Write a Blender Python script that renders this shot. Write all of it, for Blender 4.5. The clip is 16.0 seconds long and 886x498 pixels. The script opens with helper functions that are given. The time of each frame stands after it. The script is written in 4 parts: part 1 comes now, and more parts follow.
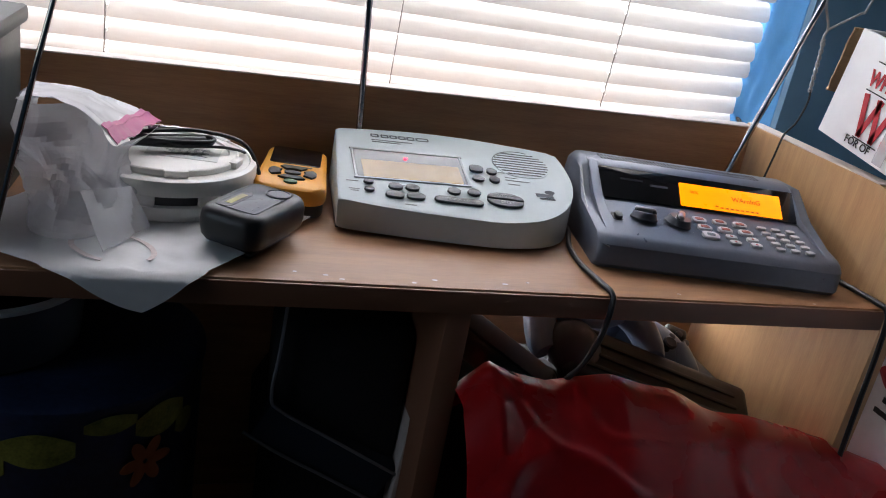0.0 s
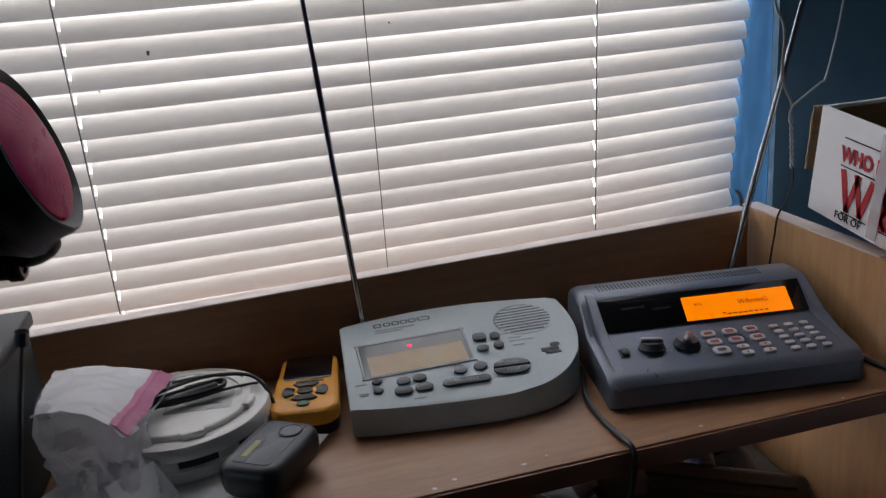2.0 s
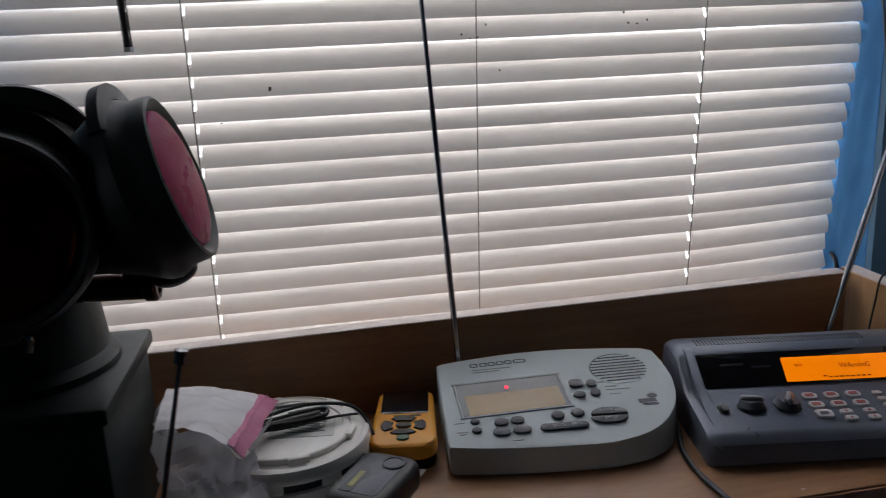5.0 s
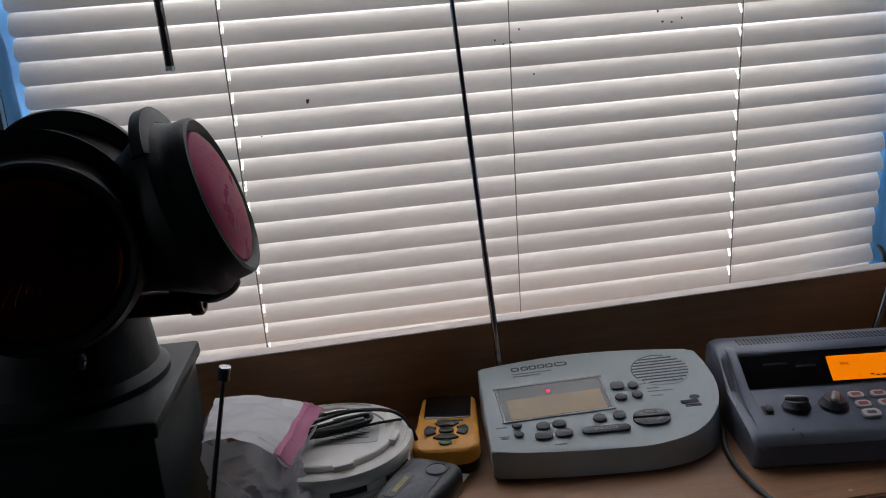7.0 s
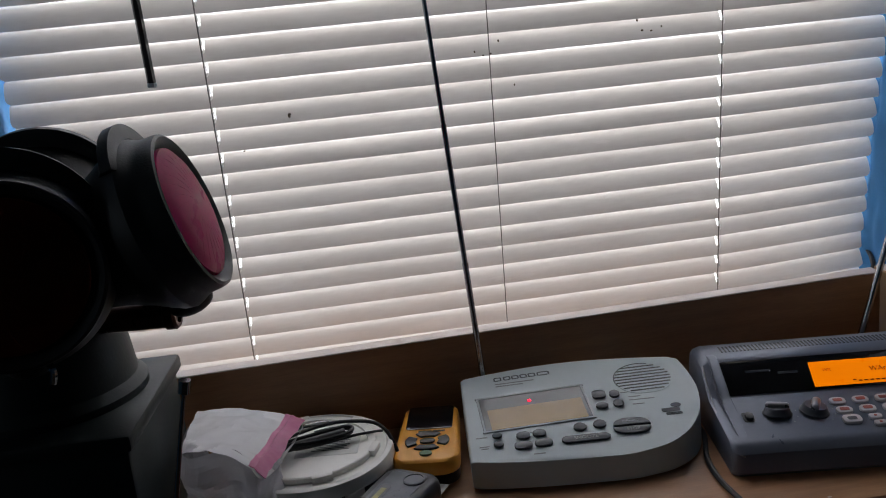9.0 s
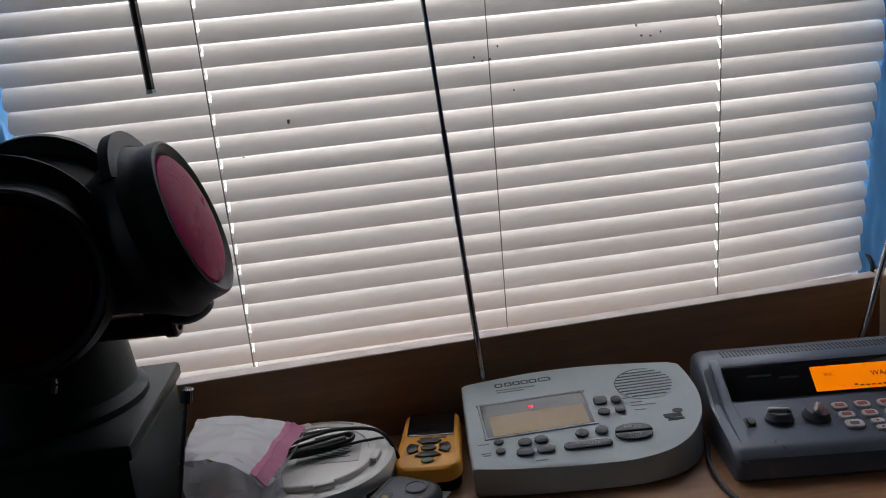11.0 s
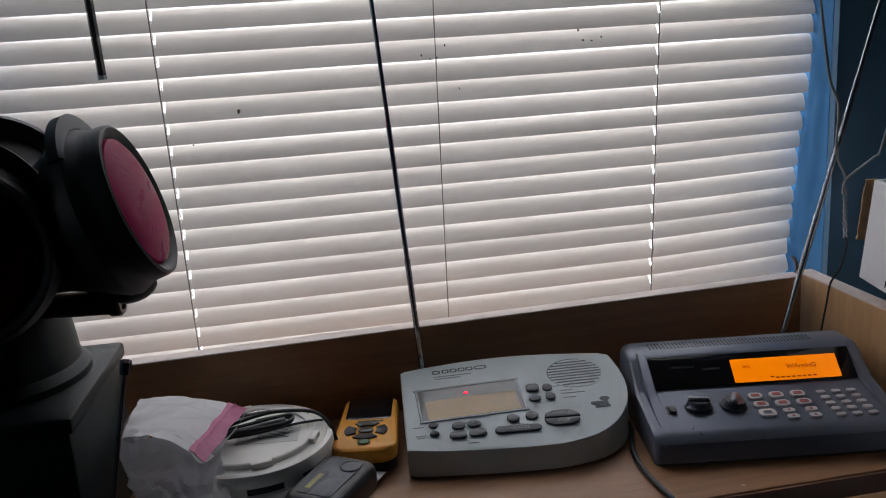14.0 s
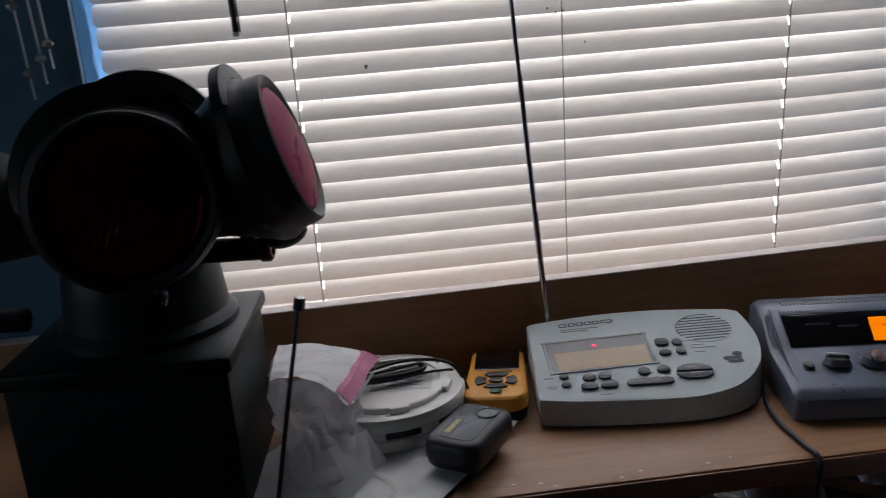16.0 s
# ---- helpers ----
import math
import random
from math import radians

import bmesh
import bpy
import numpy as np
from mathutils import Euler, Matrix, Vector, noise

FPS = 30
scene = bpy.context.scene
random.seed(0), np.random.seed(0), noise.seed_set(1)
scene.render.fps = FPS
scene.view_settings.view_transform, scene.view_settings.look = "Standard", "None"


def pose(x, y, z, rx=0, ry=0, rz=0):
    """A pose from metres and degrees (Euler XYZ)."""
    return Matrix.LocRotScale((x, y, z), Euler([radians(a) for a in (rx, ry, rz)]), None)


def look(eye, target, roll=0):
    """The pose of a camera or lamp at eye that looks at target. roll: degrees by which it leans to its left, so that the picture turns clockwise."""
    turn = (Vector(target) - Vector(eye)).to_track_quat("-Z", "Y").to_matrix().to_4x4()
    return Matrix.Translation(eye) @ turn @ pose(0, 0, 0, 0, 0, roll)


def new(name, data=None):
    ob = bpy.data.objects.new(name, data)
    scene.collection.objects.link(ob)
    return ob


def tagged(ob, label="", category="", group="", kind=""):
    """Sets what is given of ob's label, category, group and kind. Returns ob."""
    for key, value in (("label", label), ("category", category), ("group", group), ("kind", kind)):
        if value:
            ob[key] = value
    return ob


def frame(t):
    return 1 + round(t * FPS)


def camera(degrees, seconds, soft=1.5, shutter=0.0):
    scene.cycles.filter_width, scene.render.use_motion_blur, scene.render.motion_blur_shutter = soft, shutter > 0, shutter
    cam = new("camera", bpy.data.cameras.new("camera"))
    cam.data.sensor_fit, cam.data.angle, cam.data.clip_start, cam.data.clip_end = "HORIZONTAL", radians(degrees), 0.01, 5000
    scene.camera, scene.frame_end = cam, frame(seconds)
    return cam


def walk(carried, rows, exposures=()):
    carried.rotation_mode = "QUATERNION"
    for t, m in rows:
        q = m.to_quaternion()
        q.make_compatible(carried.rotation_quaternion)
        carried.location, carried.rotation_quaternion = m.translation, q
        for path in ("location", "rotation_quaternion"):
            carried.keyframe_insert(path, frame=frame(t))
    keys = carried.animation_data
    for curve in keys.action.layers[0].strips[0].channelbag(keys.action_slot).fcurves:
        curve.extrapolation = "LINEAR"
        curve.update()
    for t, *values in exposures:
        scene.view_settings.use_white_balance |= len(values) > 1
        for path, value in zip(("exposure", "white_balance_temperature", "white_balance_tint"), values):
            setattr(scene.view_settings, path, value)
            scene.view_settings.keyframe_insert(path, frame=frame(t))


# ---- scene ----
cam = camera(54.7, 16.0, soft=1.0, shutter=0.4)
PATH = [
    (0, (-0.118, 0.81, 0.978), (0.49, 2.571, 0.251), 10.8),
    (0.5, (-0.095, 0.824, 0.989), (0.519, 2.579, 0.253), 10.1),
    (1, (-0.049, 0.855, 1.021), (0.564, 2.604, 0.269), 3.1),
    (1.5, (-0.054, 0.838, 1.06), (0.459, 2.646, 0.377), -2.3),
    (2, (-0.063, 0.811, 1.079), (0.388, 2.661, 0.467), -4.9),
    (2.5, (-0.07, 0.798, 1.096), (0.361, 2.673, 0.551), -5.2),
    (3, (-0.068, 0.799, 1.092), (0.354, 2.681, 0.566), -4.5),
    (3.5, (-0.075, 0.788, 1.097), (0.322, 2.678, 0.577), -3.6),
    (4, (-0.085, 0.789, 1.094), (0.308, 2.68, 0.574), -2.7),
    (4.5, (-0.083, 0.808, 1.083), (0.301, 2.7, 0.559), -2.5),
    (5, (-0.109, 0.809, 1.087), (0.24, 2.71, 0.572), -2.4),
    (5.2, (-0.116, 0.805, 1.099), (0.22, 2.702, 0.563), -2.4),
    (7.5, (-0.095, 0.803, 1.097), (0.137, 2.722, 0.584), -5.0),
    (8, (-0.086, 0.803, 1.097), (0.148, 2.723, 0.587), -5.1),
    (8.5, (-0.077, 0.797, 1.099), (0.151, 2.719, 0.596), -5.3),
    (9, (-0.075, 0.796, 1.096), (0.139, 2.722, 0.604), -5.7),
    (11.5, (-0.082, 0.799, 1.098), (0.147, 2.728, 0.622), -5.8),
    (12, (-0.086, 0.795, 1.107), (0.143, 2.727, 0.643), -5.6),
    (12.5, (-0.062, 0.793, 1.097), (0.171, 2.719, 0.613), -5.4),
    (13, (-0.074, 0.775, 1.09), (0.18, 2.698, 0.605), -4.9),
    (13.5, (-0.064, 0.761, 1.094), (0.238, 2.677, 0.609), -4.2),
    (14, (-0.068, 0.769, 1.096), (0.251, 2.681, 0.602), -3.7),
    (14.5, (-0.063, 0.785, 1.085), (0.273, 2.687, 0.565), -3.5),
    (15, (-0.083, 0.782, 1.081), (0.235, 2.682, 0.545), -3.8),
    (15.5, (-0.102, 0.774, 1.083), (0.133, 2.686, 0.545), -4.6),
    (16, (-0.118, 0.768, 1.085), (0.025, 2.687, 0.538), -4.7),
]
walk(cam, [(t, look(eye, target, roll)) for t, eye, target, roll in PATH], exposures=[(0, 1.35), (0.5, 1.35), (1.0, 1.1), (1.5, 0.5), (2.0, 0.25), (2.5, 0.1), (3.0, 0.0), (15.0, 0.0), (16, 0.2)])

# ---- light ----
world = bpy.data.worlds.new("sky")
scene.world = world
world.use_nodes = True
wn = world.node_tree
sky = wn.nodes.new("ShaderNodeTexSky")
sky.sky_type = "NISHITA"
sky.sun_disc = False
sky.sun_elevation = radians(50)
sky.sun_rotation = radians(150)
wn.links.new(sky.outputs[0], wn.nodes["Background"].inputs[0])
wn.nodes["Background"].inputs[1].default_value = 0.1

RX0, RX1, RY0 = -1.9, 1.9, -1.7     # the room's inner faces


def lamp(name, kind, m, power, colour, size=(1, 1)):
    d = bpy.data.lights.new(name, kind)
    d.energy, d.color = power, colour
    if kind == "AREA":
        d.shape, d.size, d.size_y = "RECTANGLE", size[0], size[1]
    ob = new(name, d)
    ob.matrix_world = m
    return ob


# sky light standing in the window's opening, behind the blind
lamp("window_daylight", "AREA", pose(0.060, 1.74, 1.105, -90, 0, 0), 9.1, (0.965, 0.945, 0.995), (0.84, 1.0))
# daylight from a second window in the west wall, never in view
lamp("second_window_daylight", "AREA", pose(RX0 - 0.06, 0.75, 1.35, 0, -90, 0), 1.05, (0.93, 0.97, 1.0), (0.9, 1.0))

# ---- materials ----


def mat(name, base, rough=0.5, metal=0.0, var=0.15, scale=30.0, bump=0.0, bscale=400.0, stretch=(1, 1, 1), second=None, coat=0.0, trans=0.0, emit=0.0, translucent=0.0, alpha=1.0, spec=0.5, obj=0.0, roughvar=0.12):
    m = bpy.data.materials.new(name)
    m.use_nodes = True
    t = m.node_tree
    p = t.nodes["Principled BSDF"]
    co = t.nodes.new("ShaderNodeTexCoord")
    mp = t.nodes.new("ShaderNodeMapping")
    mp.inputs["Scale"].default_value = stretch
    t.links.new(co.outputs["Object"], mp.inputs[0])

    if obj:
        oi = t.nodes.new("ShaderNodeObjectInfo")
        sh = t.nodes.new("ShaderNodeVectorMath")
        sh.operation = "SCALE"
        sh.inputs[0].default_value = (7.0, 5.0, 3.0)
        t.links.new(oi.outputs["Random"], sh.inputs["Scale"])
        t.links.new(sh.outputs[0], mp.inputs["Location"])

    def nz(s, det=4.0):
        n = t.nodes.new("ShaderNodeTexNoise")
        n.inputs["Scale"].default_value, n.inputs["Detail"].default_value = s, det
        t.links.new(mp.outputs[0], n.inputs["Vector"])
        return n
    a, b = nz(scale), nz(scale * 7.3, 6.0)
    add = t.nodes.new("ShaderNodeMix")
    add.inputs[0].default_value = 0.4
    t.links.new(a.outputs["Fac"], add.inputs[2]), t.links.new(b.outputs["Fac"], add.inputs[3])
    ramp = t.nodes.new("ShaderNodeValToRGB")
    lo = second or tuple(c * (1 - var) for c in base)
    hi = base if second else tuple(min(1, c * (1 + var)) for c in base)
    ramp.color_ramp.elements[0].position, ramp.color_ramp.elements[1].position = 0.33, 0.67
    ramp.color_ramp.elements[0].color, ramp.color_ramp.elements[1].color = (*lo, 1), (*hi, 1)
    t.links.new(add.outputs[0], ramp.inputs[0])
    col = ramp.outputs[0]
    if obj:
        hs = t.nodes.new("ShaderNodeHueSaturation")
        mr = t.nodes.new("ShaderNodeMapRange")
        mr.inputs[3].default_value, mr.inputs[4].default_value = 1 - obj, 1 + obj
        t.links.new(oi.outputs["Random"], mr.inputs[0]), t.links.new(mr.outputs[0], hs.inputs["Value"])
        t.links.new(col, hs.inputs["Color"])
        col = hs.outputs[0]
    t.links.new(col, p.inputs["Base Color"])
    rr = t.nodes.new("ShaderNodeMapRange")
    rr.inputs[3].default_value, rr.inputs[4].default_value = max(0.02, rough - roughvar), min(1, rough + roughvar)
    t.links.new(a.outputs["Fac"], rr.inputs[0]), t.links.new(rr.outputs[0], p.inputs["Roughness"])
    p.inputs["Metallic"].default_value = metal
    p.inputs["Coat Weight"].default_value = coat
    p.inputs["Transmission Weight"].default_value = trans
    p.inputs["Alpha"].default_value = alpha
    p.inputs["Specular IOR Level"].default_value = spec
    if emit:
        p.inputs["Emission Color"].default_value = (*base, 1)
        p.inputs["Emission Strength"].default_value = emit
    if bump:
        bn = t.nodes.new("ShaderNodeBump")
        bn.inputs["Strength"].default_value, bn.inputs["Distance"].default_value = bump, 0.001
        n = nz(bscale, 3.0)
        t.links.new(n.outputs["Fac"], bn.inputs["Height"]), t.links.new(bn.outputs[0], p.inputs["Normal"])
    if translucent:
        tr = t.nodes.new("ShaderNodeBsdfTranslucent")
        mx = t.nodes.new("ShaderNodeMixShader")
        mx.inputs[0].default_value = translucent
        t.links.new(col, tr.inputs[0])
        t.links.new(p.outputs[0], mx.inputs[1]), t.links.new(tr.outputs[0], mx.inputs[2])
        t.links.new(mx.outputs[0], t.nodes["Material Output"].inputs[0])
    return m


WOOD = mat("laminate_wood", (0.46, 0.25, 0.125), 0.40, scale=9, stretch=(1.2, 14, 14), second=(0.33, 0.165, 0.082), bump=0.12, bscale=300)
# End panel's laminate with upright grain, lightened to stand in for light on it.
WOOD_SIDE_LIT = mat("laminate_wood_side_lit", (0.58, 0.35, 0.17), 0.40, scale=9, stretch=(14, 14, 1.2), second=(0.44, 0.25, 0.12), bump=0.12, bscale=300)
PALE = mat("pale_board_edge", (0.74, 0.65, 0.60), 0.42, scale=14, stretch=(1, 8, 8), second=(0.62, 0.52, 0.47))
EDGE = mat("wood_edge_band", (0.27, 0.115, 0.065), 0.38, scale=12, stretch=(1, 12, 12), second=(0.24, 0.11, 0.06))
BLUE = mat("blue_wall_paint", (0.105, 0.23, 0.36), 0.62, var=0.06, scale=6, bump=0.25, bscale=260)
REVEAL = mat("blue_cloth", (0.085, 0.33, 0.66), 0.75, var=0.06, scale=40, bump=0.2, bscale=900, translucent=0.35)
CEIL = mat("ceiling_paint", (0.55, 0.55, 0.53), 0.8, var=0.05, scale=5)
FLOORM = mat("brown_carpet", (0.10, 0.075, 0.055), 0.95, var=0.3, scale=60, bump=0.6, bscale=500)
SLAT = mat("blind_slat_vinyl", (0.75, 0.72, 0.68), 0.22, var=0.025, scale=9, second=(0.67, 0.635, 0.595), translucent=0.12, obj=0.02, stretch=(1, 6, 6))
CORD = mat("white_cord", (0.88, 0.87, 0.84), 0.5, var=0.06, scale=200, translucent=0.8)
DARKCORD = mat("grey_cord", (0.24, 0.225, 0.20), 0.8, var=0.1, scale=200)
WANDM = mat("clear_grey_wand", (0.06, 0.055, 0.055), 0.22, var=0.1)
SILVER = mat("silver_grey_plastic", (0.54, 0.61, 0.63), 0.44, var=0.035, scale=25, bump=0.10, bscale=1800)
BTN = mat("charcoal_button", (0.038, 0.044, 0.054), 0.36, var=0.15, bump=0.05)
INK = mat("dark_grey_print", (0.10, 0.11, 0.125), 0.6, var=0.1)
INKLIGHT = mat("pale_grey_print", (0.27, 0.285, 0.29), 0.6, var=0.1)
BEZEL = mat("display_bezel", (0.40, 0.43, 0.44), 0.25, var=0.08)
LCD = mat("tan_lcd", (0.40, 0.26, 0.105), 0.20, var=0.05, scale=12)
LCDGREY = mat("grey_lcd_border", (0.11, 0.105, 0.095), 0.12, var=0.04)
LED = mat("red_led", (1.0, 0.02, 0.05), 0.3, emit=3.0)
GUN = mat("gunmetal_plastic", (0.135, 0.15, 0.19), 0.32, metal=0.25, var=0.06, scale=40, bump=0.06, bscale=2200)
GUNDARK = mat("dark_gunmetal", (0.05, 0.055, 0.07), 0.4, metal=0.2, var=0.08)
BLACKGLOSS = mat("black_gloss_plastic", (0.008, 0.008, 0.010), 0.10, var=0.1, coat=0.5, roughvar=0.04)
BLACK = mat("black_plastic", (0.014, 0.015, 0.017), 0.42, var=0.2, scale=40, bump=0.08, bscale=1200)
AMBER = mat("amber_lit_lcd", (1.0, 0.23, 0.0), 0.3, var=0.02, emit=0.68)
LCDINK = mat("lcd_segments", (0.20, 0.05, 0.0), 0.5, var=0.05)
KNOBM = mat("satin_knob_metal", (0.22, 0.22, 0.23), 0.30, metal=0.7, var=0.1)
KEYW = mat("pale_keycap", (0.52, 0.50, 0.51), 0.45, var=0.06)
KEYR = mat("red_key_print", (0.36, 0.09, 0.07), 0.5, var=0.1)
CHROME = mat("chrome", (0.42, 0.42, 0.43), 0.12, metal=1.0, var=0.05, scale=60, roughvar=0.06)
STEELW = mat("galvanised_wire", (0.36, 0.37, 0.38), 0.42, metal=0.8, var=0.15, scale=300)
YELLOW = mat("yellow_plastic", (0.82, 0.36, 0.03), 0.42, var=0.05, scale=30, bump=0.06, bscale=1500)
GREENB = mat("green_button", (0.045, 0.12, 0.05), 0.45)
WHITEP = mat("off_white_plastic", (0.78, 0.76, 0.72), 0.45, var=0.05, scale=20, bump=0.05)
PAPER = mat("white_paper", (0.80, 0.80, 0.81), 0.75, var=0.05, scale=18, translucent=0.12)
PAPERSTAIN = mat("pink_print", (0.72, 0.64, 0.63), 0.8, var=0.2, scale=60)
LABELM = mat("paper_label", (0.60, 0.60, 0.58), 0.7, var=0.06)
RUBBER = mat("matt_black_rubber", (0.016, 0.018, 0.019), 0.52, var=0.25, scale=25, bump=0.15, bscale=700)
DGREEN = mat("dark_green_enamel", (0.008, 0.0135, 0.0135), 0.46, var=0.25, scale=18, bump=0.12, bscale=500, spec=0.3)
# Dark grey-black metal; the reddish tint is red flash light put into the colour.
REDLIT = mat("dull_red_lit_tube", (0.075, 0.030, 0.022), 0.30, metal=0.5, var=0.25)
CARD = mat("white_carton", (0.84, 0.84, 0.86), 0.6, var=0.04, scale=14, bump=0.1, bscale=120)
KRAFT = mat("brown_cardboard", (0.33, 0.21, 0.11), 0.8, var=0.2, scale=60, stretch=(1, 1, 6), bump=0.3, bscale=300)
REDINK = mat("red_carton_print", (0.50, 0.02, 0.035), 0.55, var=0.08)
BLKINK = mat("black_carton_print", (0.03, 0.03, 0.035), 0.55, var=0.08)
REDBAG = mat("red_polythene", (0.50, 0.009, 0.012), 0.27, var=0.12, scale=14, bump=0.15, bscale=70, spec=0.5)
PADGREY = mat("grey_gamepad_plastic", (0.14, 0.18, 0.26), 0.32, var=0.08, bump=0.05)
NAVY = mat("navy_fabric", (0.012, 0.020, 0.035), 0.8, var=0.2, scale=120, bump=0.3, bscale=900)
BLKCLOTH = mat("black_fabric", (0.006, 0.006, 0.008), 0.85, var=0.3, scale=120, bump=0.3, bscale=900)
PIPING = mat("grey_piping", (0.20, 0.205, 0.22), 0.6, var=0.1)
TIN = mat("dark_blue_printed_tin", (0.020, 0.035, 0.085), 0.35, var=0.5, scale=30, metal=0.2)
TINY = mat("olive_yellow_print", (0.21, 0.19, 0.035), 0.4, var=0.5, scale=70)
TINO = mat("orange_print", (0.30, 0.075, 0.02), 0.4, var=0.2)
FLYSPOT = mat("brown_specks", (0.12, 0.09, 0.06), 0.8, var=0.3)
BAGM = mat("frosted_polythene", (0.80, 0.80, 0.82), 0.20, var=0.03, scale=20, translucent=0.40, bump=0.3, bscale=80, alpha=0.34)
FROST = mat("frosted_flap", (0.82, 0.82, 0.84), 0.26, var=0.03, scale=20, translucent=0.4, bump=0.4, bscale=60, alpha=0.72)
BAGCLEAR = mat("clear_polythene", (0.85, 0.85, 0.86), 0.12, var=0.03, scale=20, translucent=0.35, bump=0.35, bscale=70, alpha=0.30)
PINK = mat("pink_zip_strip", (0.62, 0.20, 0.36), 0.35, var=0.08, translucent=0.3, alpha=0.85)
# Red lens with the window's backlight painted in as bright pink.
PINKLENS = mat("red_lens_backlit", (0.80, 0.03, 0.22), 0.30, var=0.1, scale=30, translucent=0.55, spec=0.3)
# Same red lens away from the backlight, its darkness put into the colour.
DARKLENS = mat("red_lens_shaded", (0.16, 0.022, 0.008), 0.10, metal=0.7, var=0.3, scale=12, spec=0.10, roughvar=0.04)
CRYSTAL = mat("crystal_bead", (0.75, 0.8, 0.82), 0.08, trans=0.6, var=0.03)
GLASS = mat("window_glass", (0.95, 0.97, 0.97), 0.02, trans=1.0, var=0.0, roughvar=0.0)
FRAMEW = mat("white_window_vinyl", (0.75, 0.75, 0.74), 0.4, var=0.04)

# ---- mesh helpers ----


def link(name, me, material, parent=None, label="", angle=38, m=None):
    me.materials.clear()
    me.materials.append(material)
    for p in me.polygons:
        p.use_smooth = True
    me.set_sharp_from_angle(angle=radians(angle))
    ob = new(name, me)
    if parent:
        ob.parent = parent
    if m is not None:
        ob.matrix_local = m
    if label:
        ob["label"] = label
    return ob


def part(name, bm, material, parent=None, label="", angle=38, m=None):
    me = bpy.data.meshes.new(name)
    bmesh.ops.recalc_face_normals(bm, faces=bm.faces)
    bm.to_mesh(me)
    bm.free()
    return link(name, me, material, parent, label, angle, m)


def thing(name, m, label, category, group="", kind=""):
    ob = new(name)
    ob.empty_display_size = 0.02
    ob.matrix_world = m
    return tagged(ob, label, category, group, kind)


def box(sx, sy, sz, c=(0, 0, 0), bev=0.0, seg=2, bm=None, m=None):
    """A bevelled block; c is its centre."""
    own = bmesh.new()
    bmesh.ops.create_cube(own, size=1.0, matrix=Matrix.Diagonal((sx, sy, sz, 1)))
    if bev:
        bmesh.ops.bevel(own, geom=own.edges[:], offset=bev, segments=seg, profile=0.5, affect="EDGES")
    bmesh.ops.transform(own, matrix=Matrix.Translation(c) @ (m or Matrix()), verts=own.verts)
    return join(bm, own) if bm else own


def join(a, b):
    me = bpy.data.meshes.new("tmp")
    b.to_mesh(me)
    b.free()
    a.from_mesh(me)
    bpy.data.meshes.remove(me)
    return a


def lathe(profile, seg=48, m=None, bm=None):
    """A body of revolution round z from (radius, z) pairs, bottom to top."""
    own = bmesh.new()
    rings = []
    for r, z in profile:
        if r < 1e-6:
            rings.append([own.verts.new((0, 0, z))])
        else:
            rings.append([own.verts.new((r * math.cos(2 * math.pi * i / seg), r * math.sin(2 * math.pi * i / seg), z)) for i in range(seg)])
    for a, b in zip(rings, rings[1:]):
        for i in range(seg):
            j = (i + 1) % seg
            q = [a[i % len(a)], a[j % len(a)], b[j % len(b)], b[i % len(b)]]
            q = list(dict.fromkeys(q))
            if len(q) > 2:
                own.faces.new(q)
    if m is not None:
        own.transform(m)
    return join(bm, own) if bm else own


def spline(pts, n=8, closed=False):
    """Catmull-Rom through pts."""
    p = [Vector(q) for q in pts]
    k = len(p)
    out = []
    for i in range(k if closed else k - 1):
        a, b, c, d = [p[(i + o) % k] if closed else p[min(max(i + o, 0), k - 1)] for o in (-1, 0, 1, 2)]
        for s in range(n):
            t = s / n
            out.append(0.5 * (2 * b + (c - a) * t + (2 * a - 5 * b + 4 * c - d) * t * t + (3 * b - a - 3 * c + d) * t ** 3))
    if not closed:
        out.append(p[-1])
    return out


def tube(pts, r, seg=8, n=8, bm=None, smooth=True, r2=None):
    """A round rod along pts; r2: the radius at its end."""
    own = bmesh.new()
    path = spline(pts, n) if smooth else [Vector(p) for p in pts]
    rings, up = [], Vector((0.31, 0.2, 0.93))
    for i, p in enumerate(path):
        d = (path[min(i + 1, len(path) - 1)] - path[max(i - 1, 0)]).normalized()
        if abs(d.dot(up.normalized())) > 0.98:
            up = Vector((1, 0.1, 0))
        s = d.cross(up).normalized()
        up = s.cross(d).normalized()
        rad = r + ((r2 if r2 is not None else r) - r) * i / max(1, len(path) - 1)
        rings.append([own.verts.new(p + rad * (math.cos(2 * math.pi * k / seg) * s + math.sin(2 * math.pi * k / seg) * up)) for k in range(seg)])
    for a, b in zip(rings, rings[1:]):
        for k in range(seg):
            own.faces.new((a[k], a[(k + 1) % seg], b[(k + 1) % seg], b[k]))
    own.faces.new(rings[0][::-1]), own.faces.new(rings[-1])
    return join(bm, own) if bm else own


def prism(outline, z0, top, bev=0.002, seg=2):
    """A body over an outline (x, y): flat below, its top at top(x, y), edges rounded."""
    own = bmesh.new()
    lo = [own.verts.new((x, y, z0)) for x, y in outline]
    hi = [own.verts.new((x, y, top(x, y))) for x, y in outline]
    n = len(lo)
    own.faces.new(lo[::-1])
    own.faces.new(hi)
    for i in range(n):
        own.faces.new((lo[i], lo[(i + 1) % n], hi[(i + 1) % n], hi[i]))
    if bev:
        es = [e for e in own.edges if (e.verts[0] in hi and e.verts[1] in hi) or (e.verts[0] in lo and e.verts[1] in lo)]
        bmesh.ops.bevel(own, geom=es, offset=bev, segments=seg, profile=0.5, affect="EDGES")
    return own


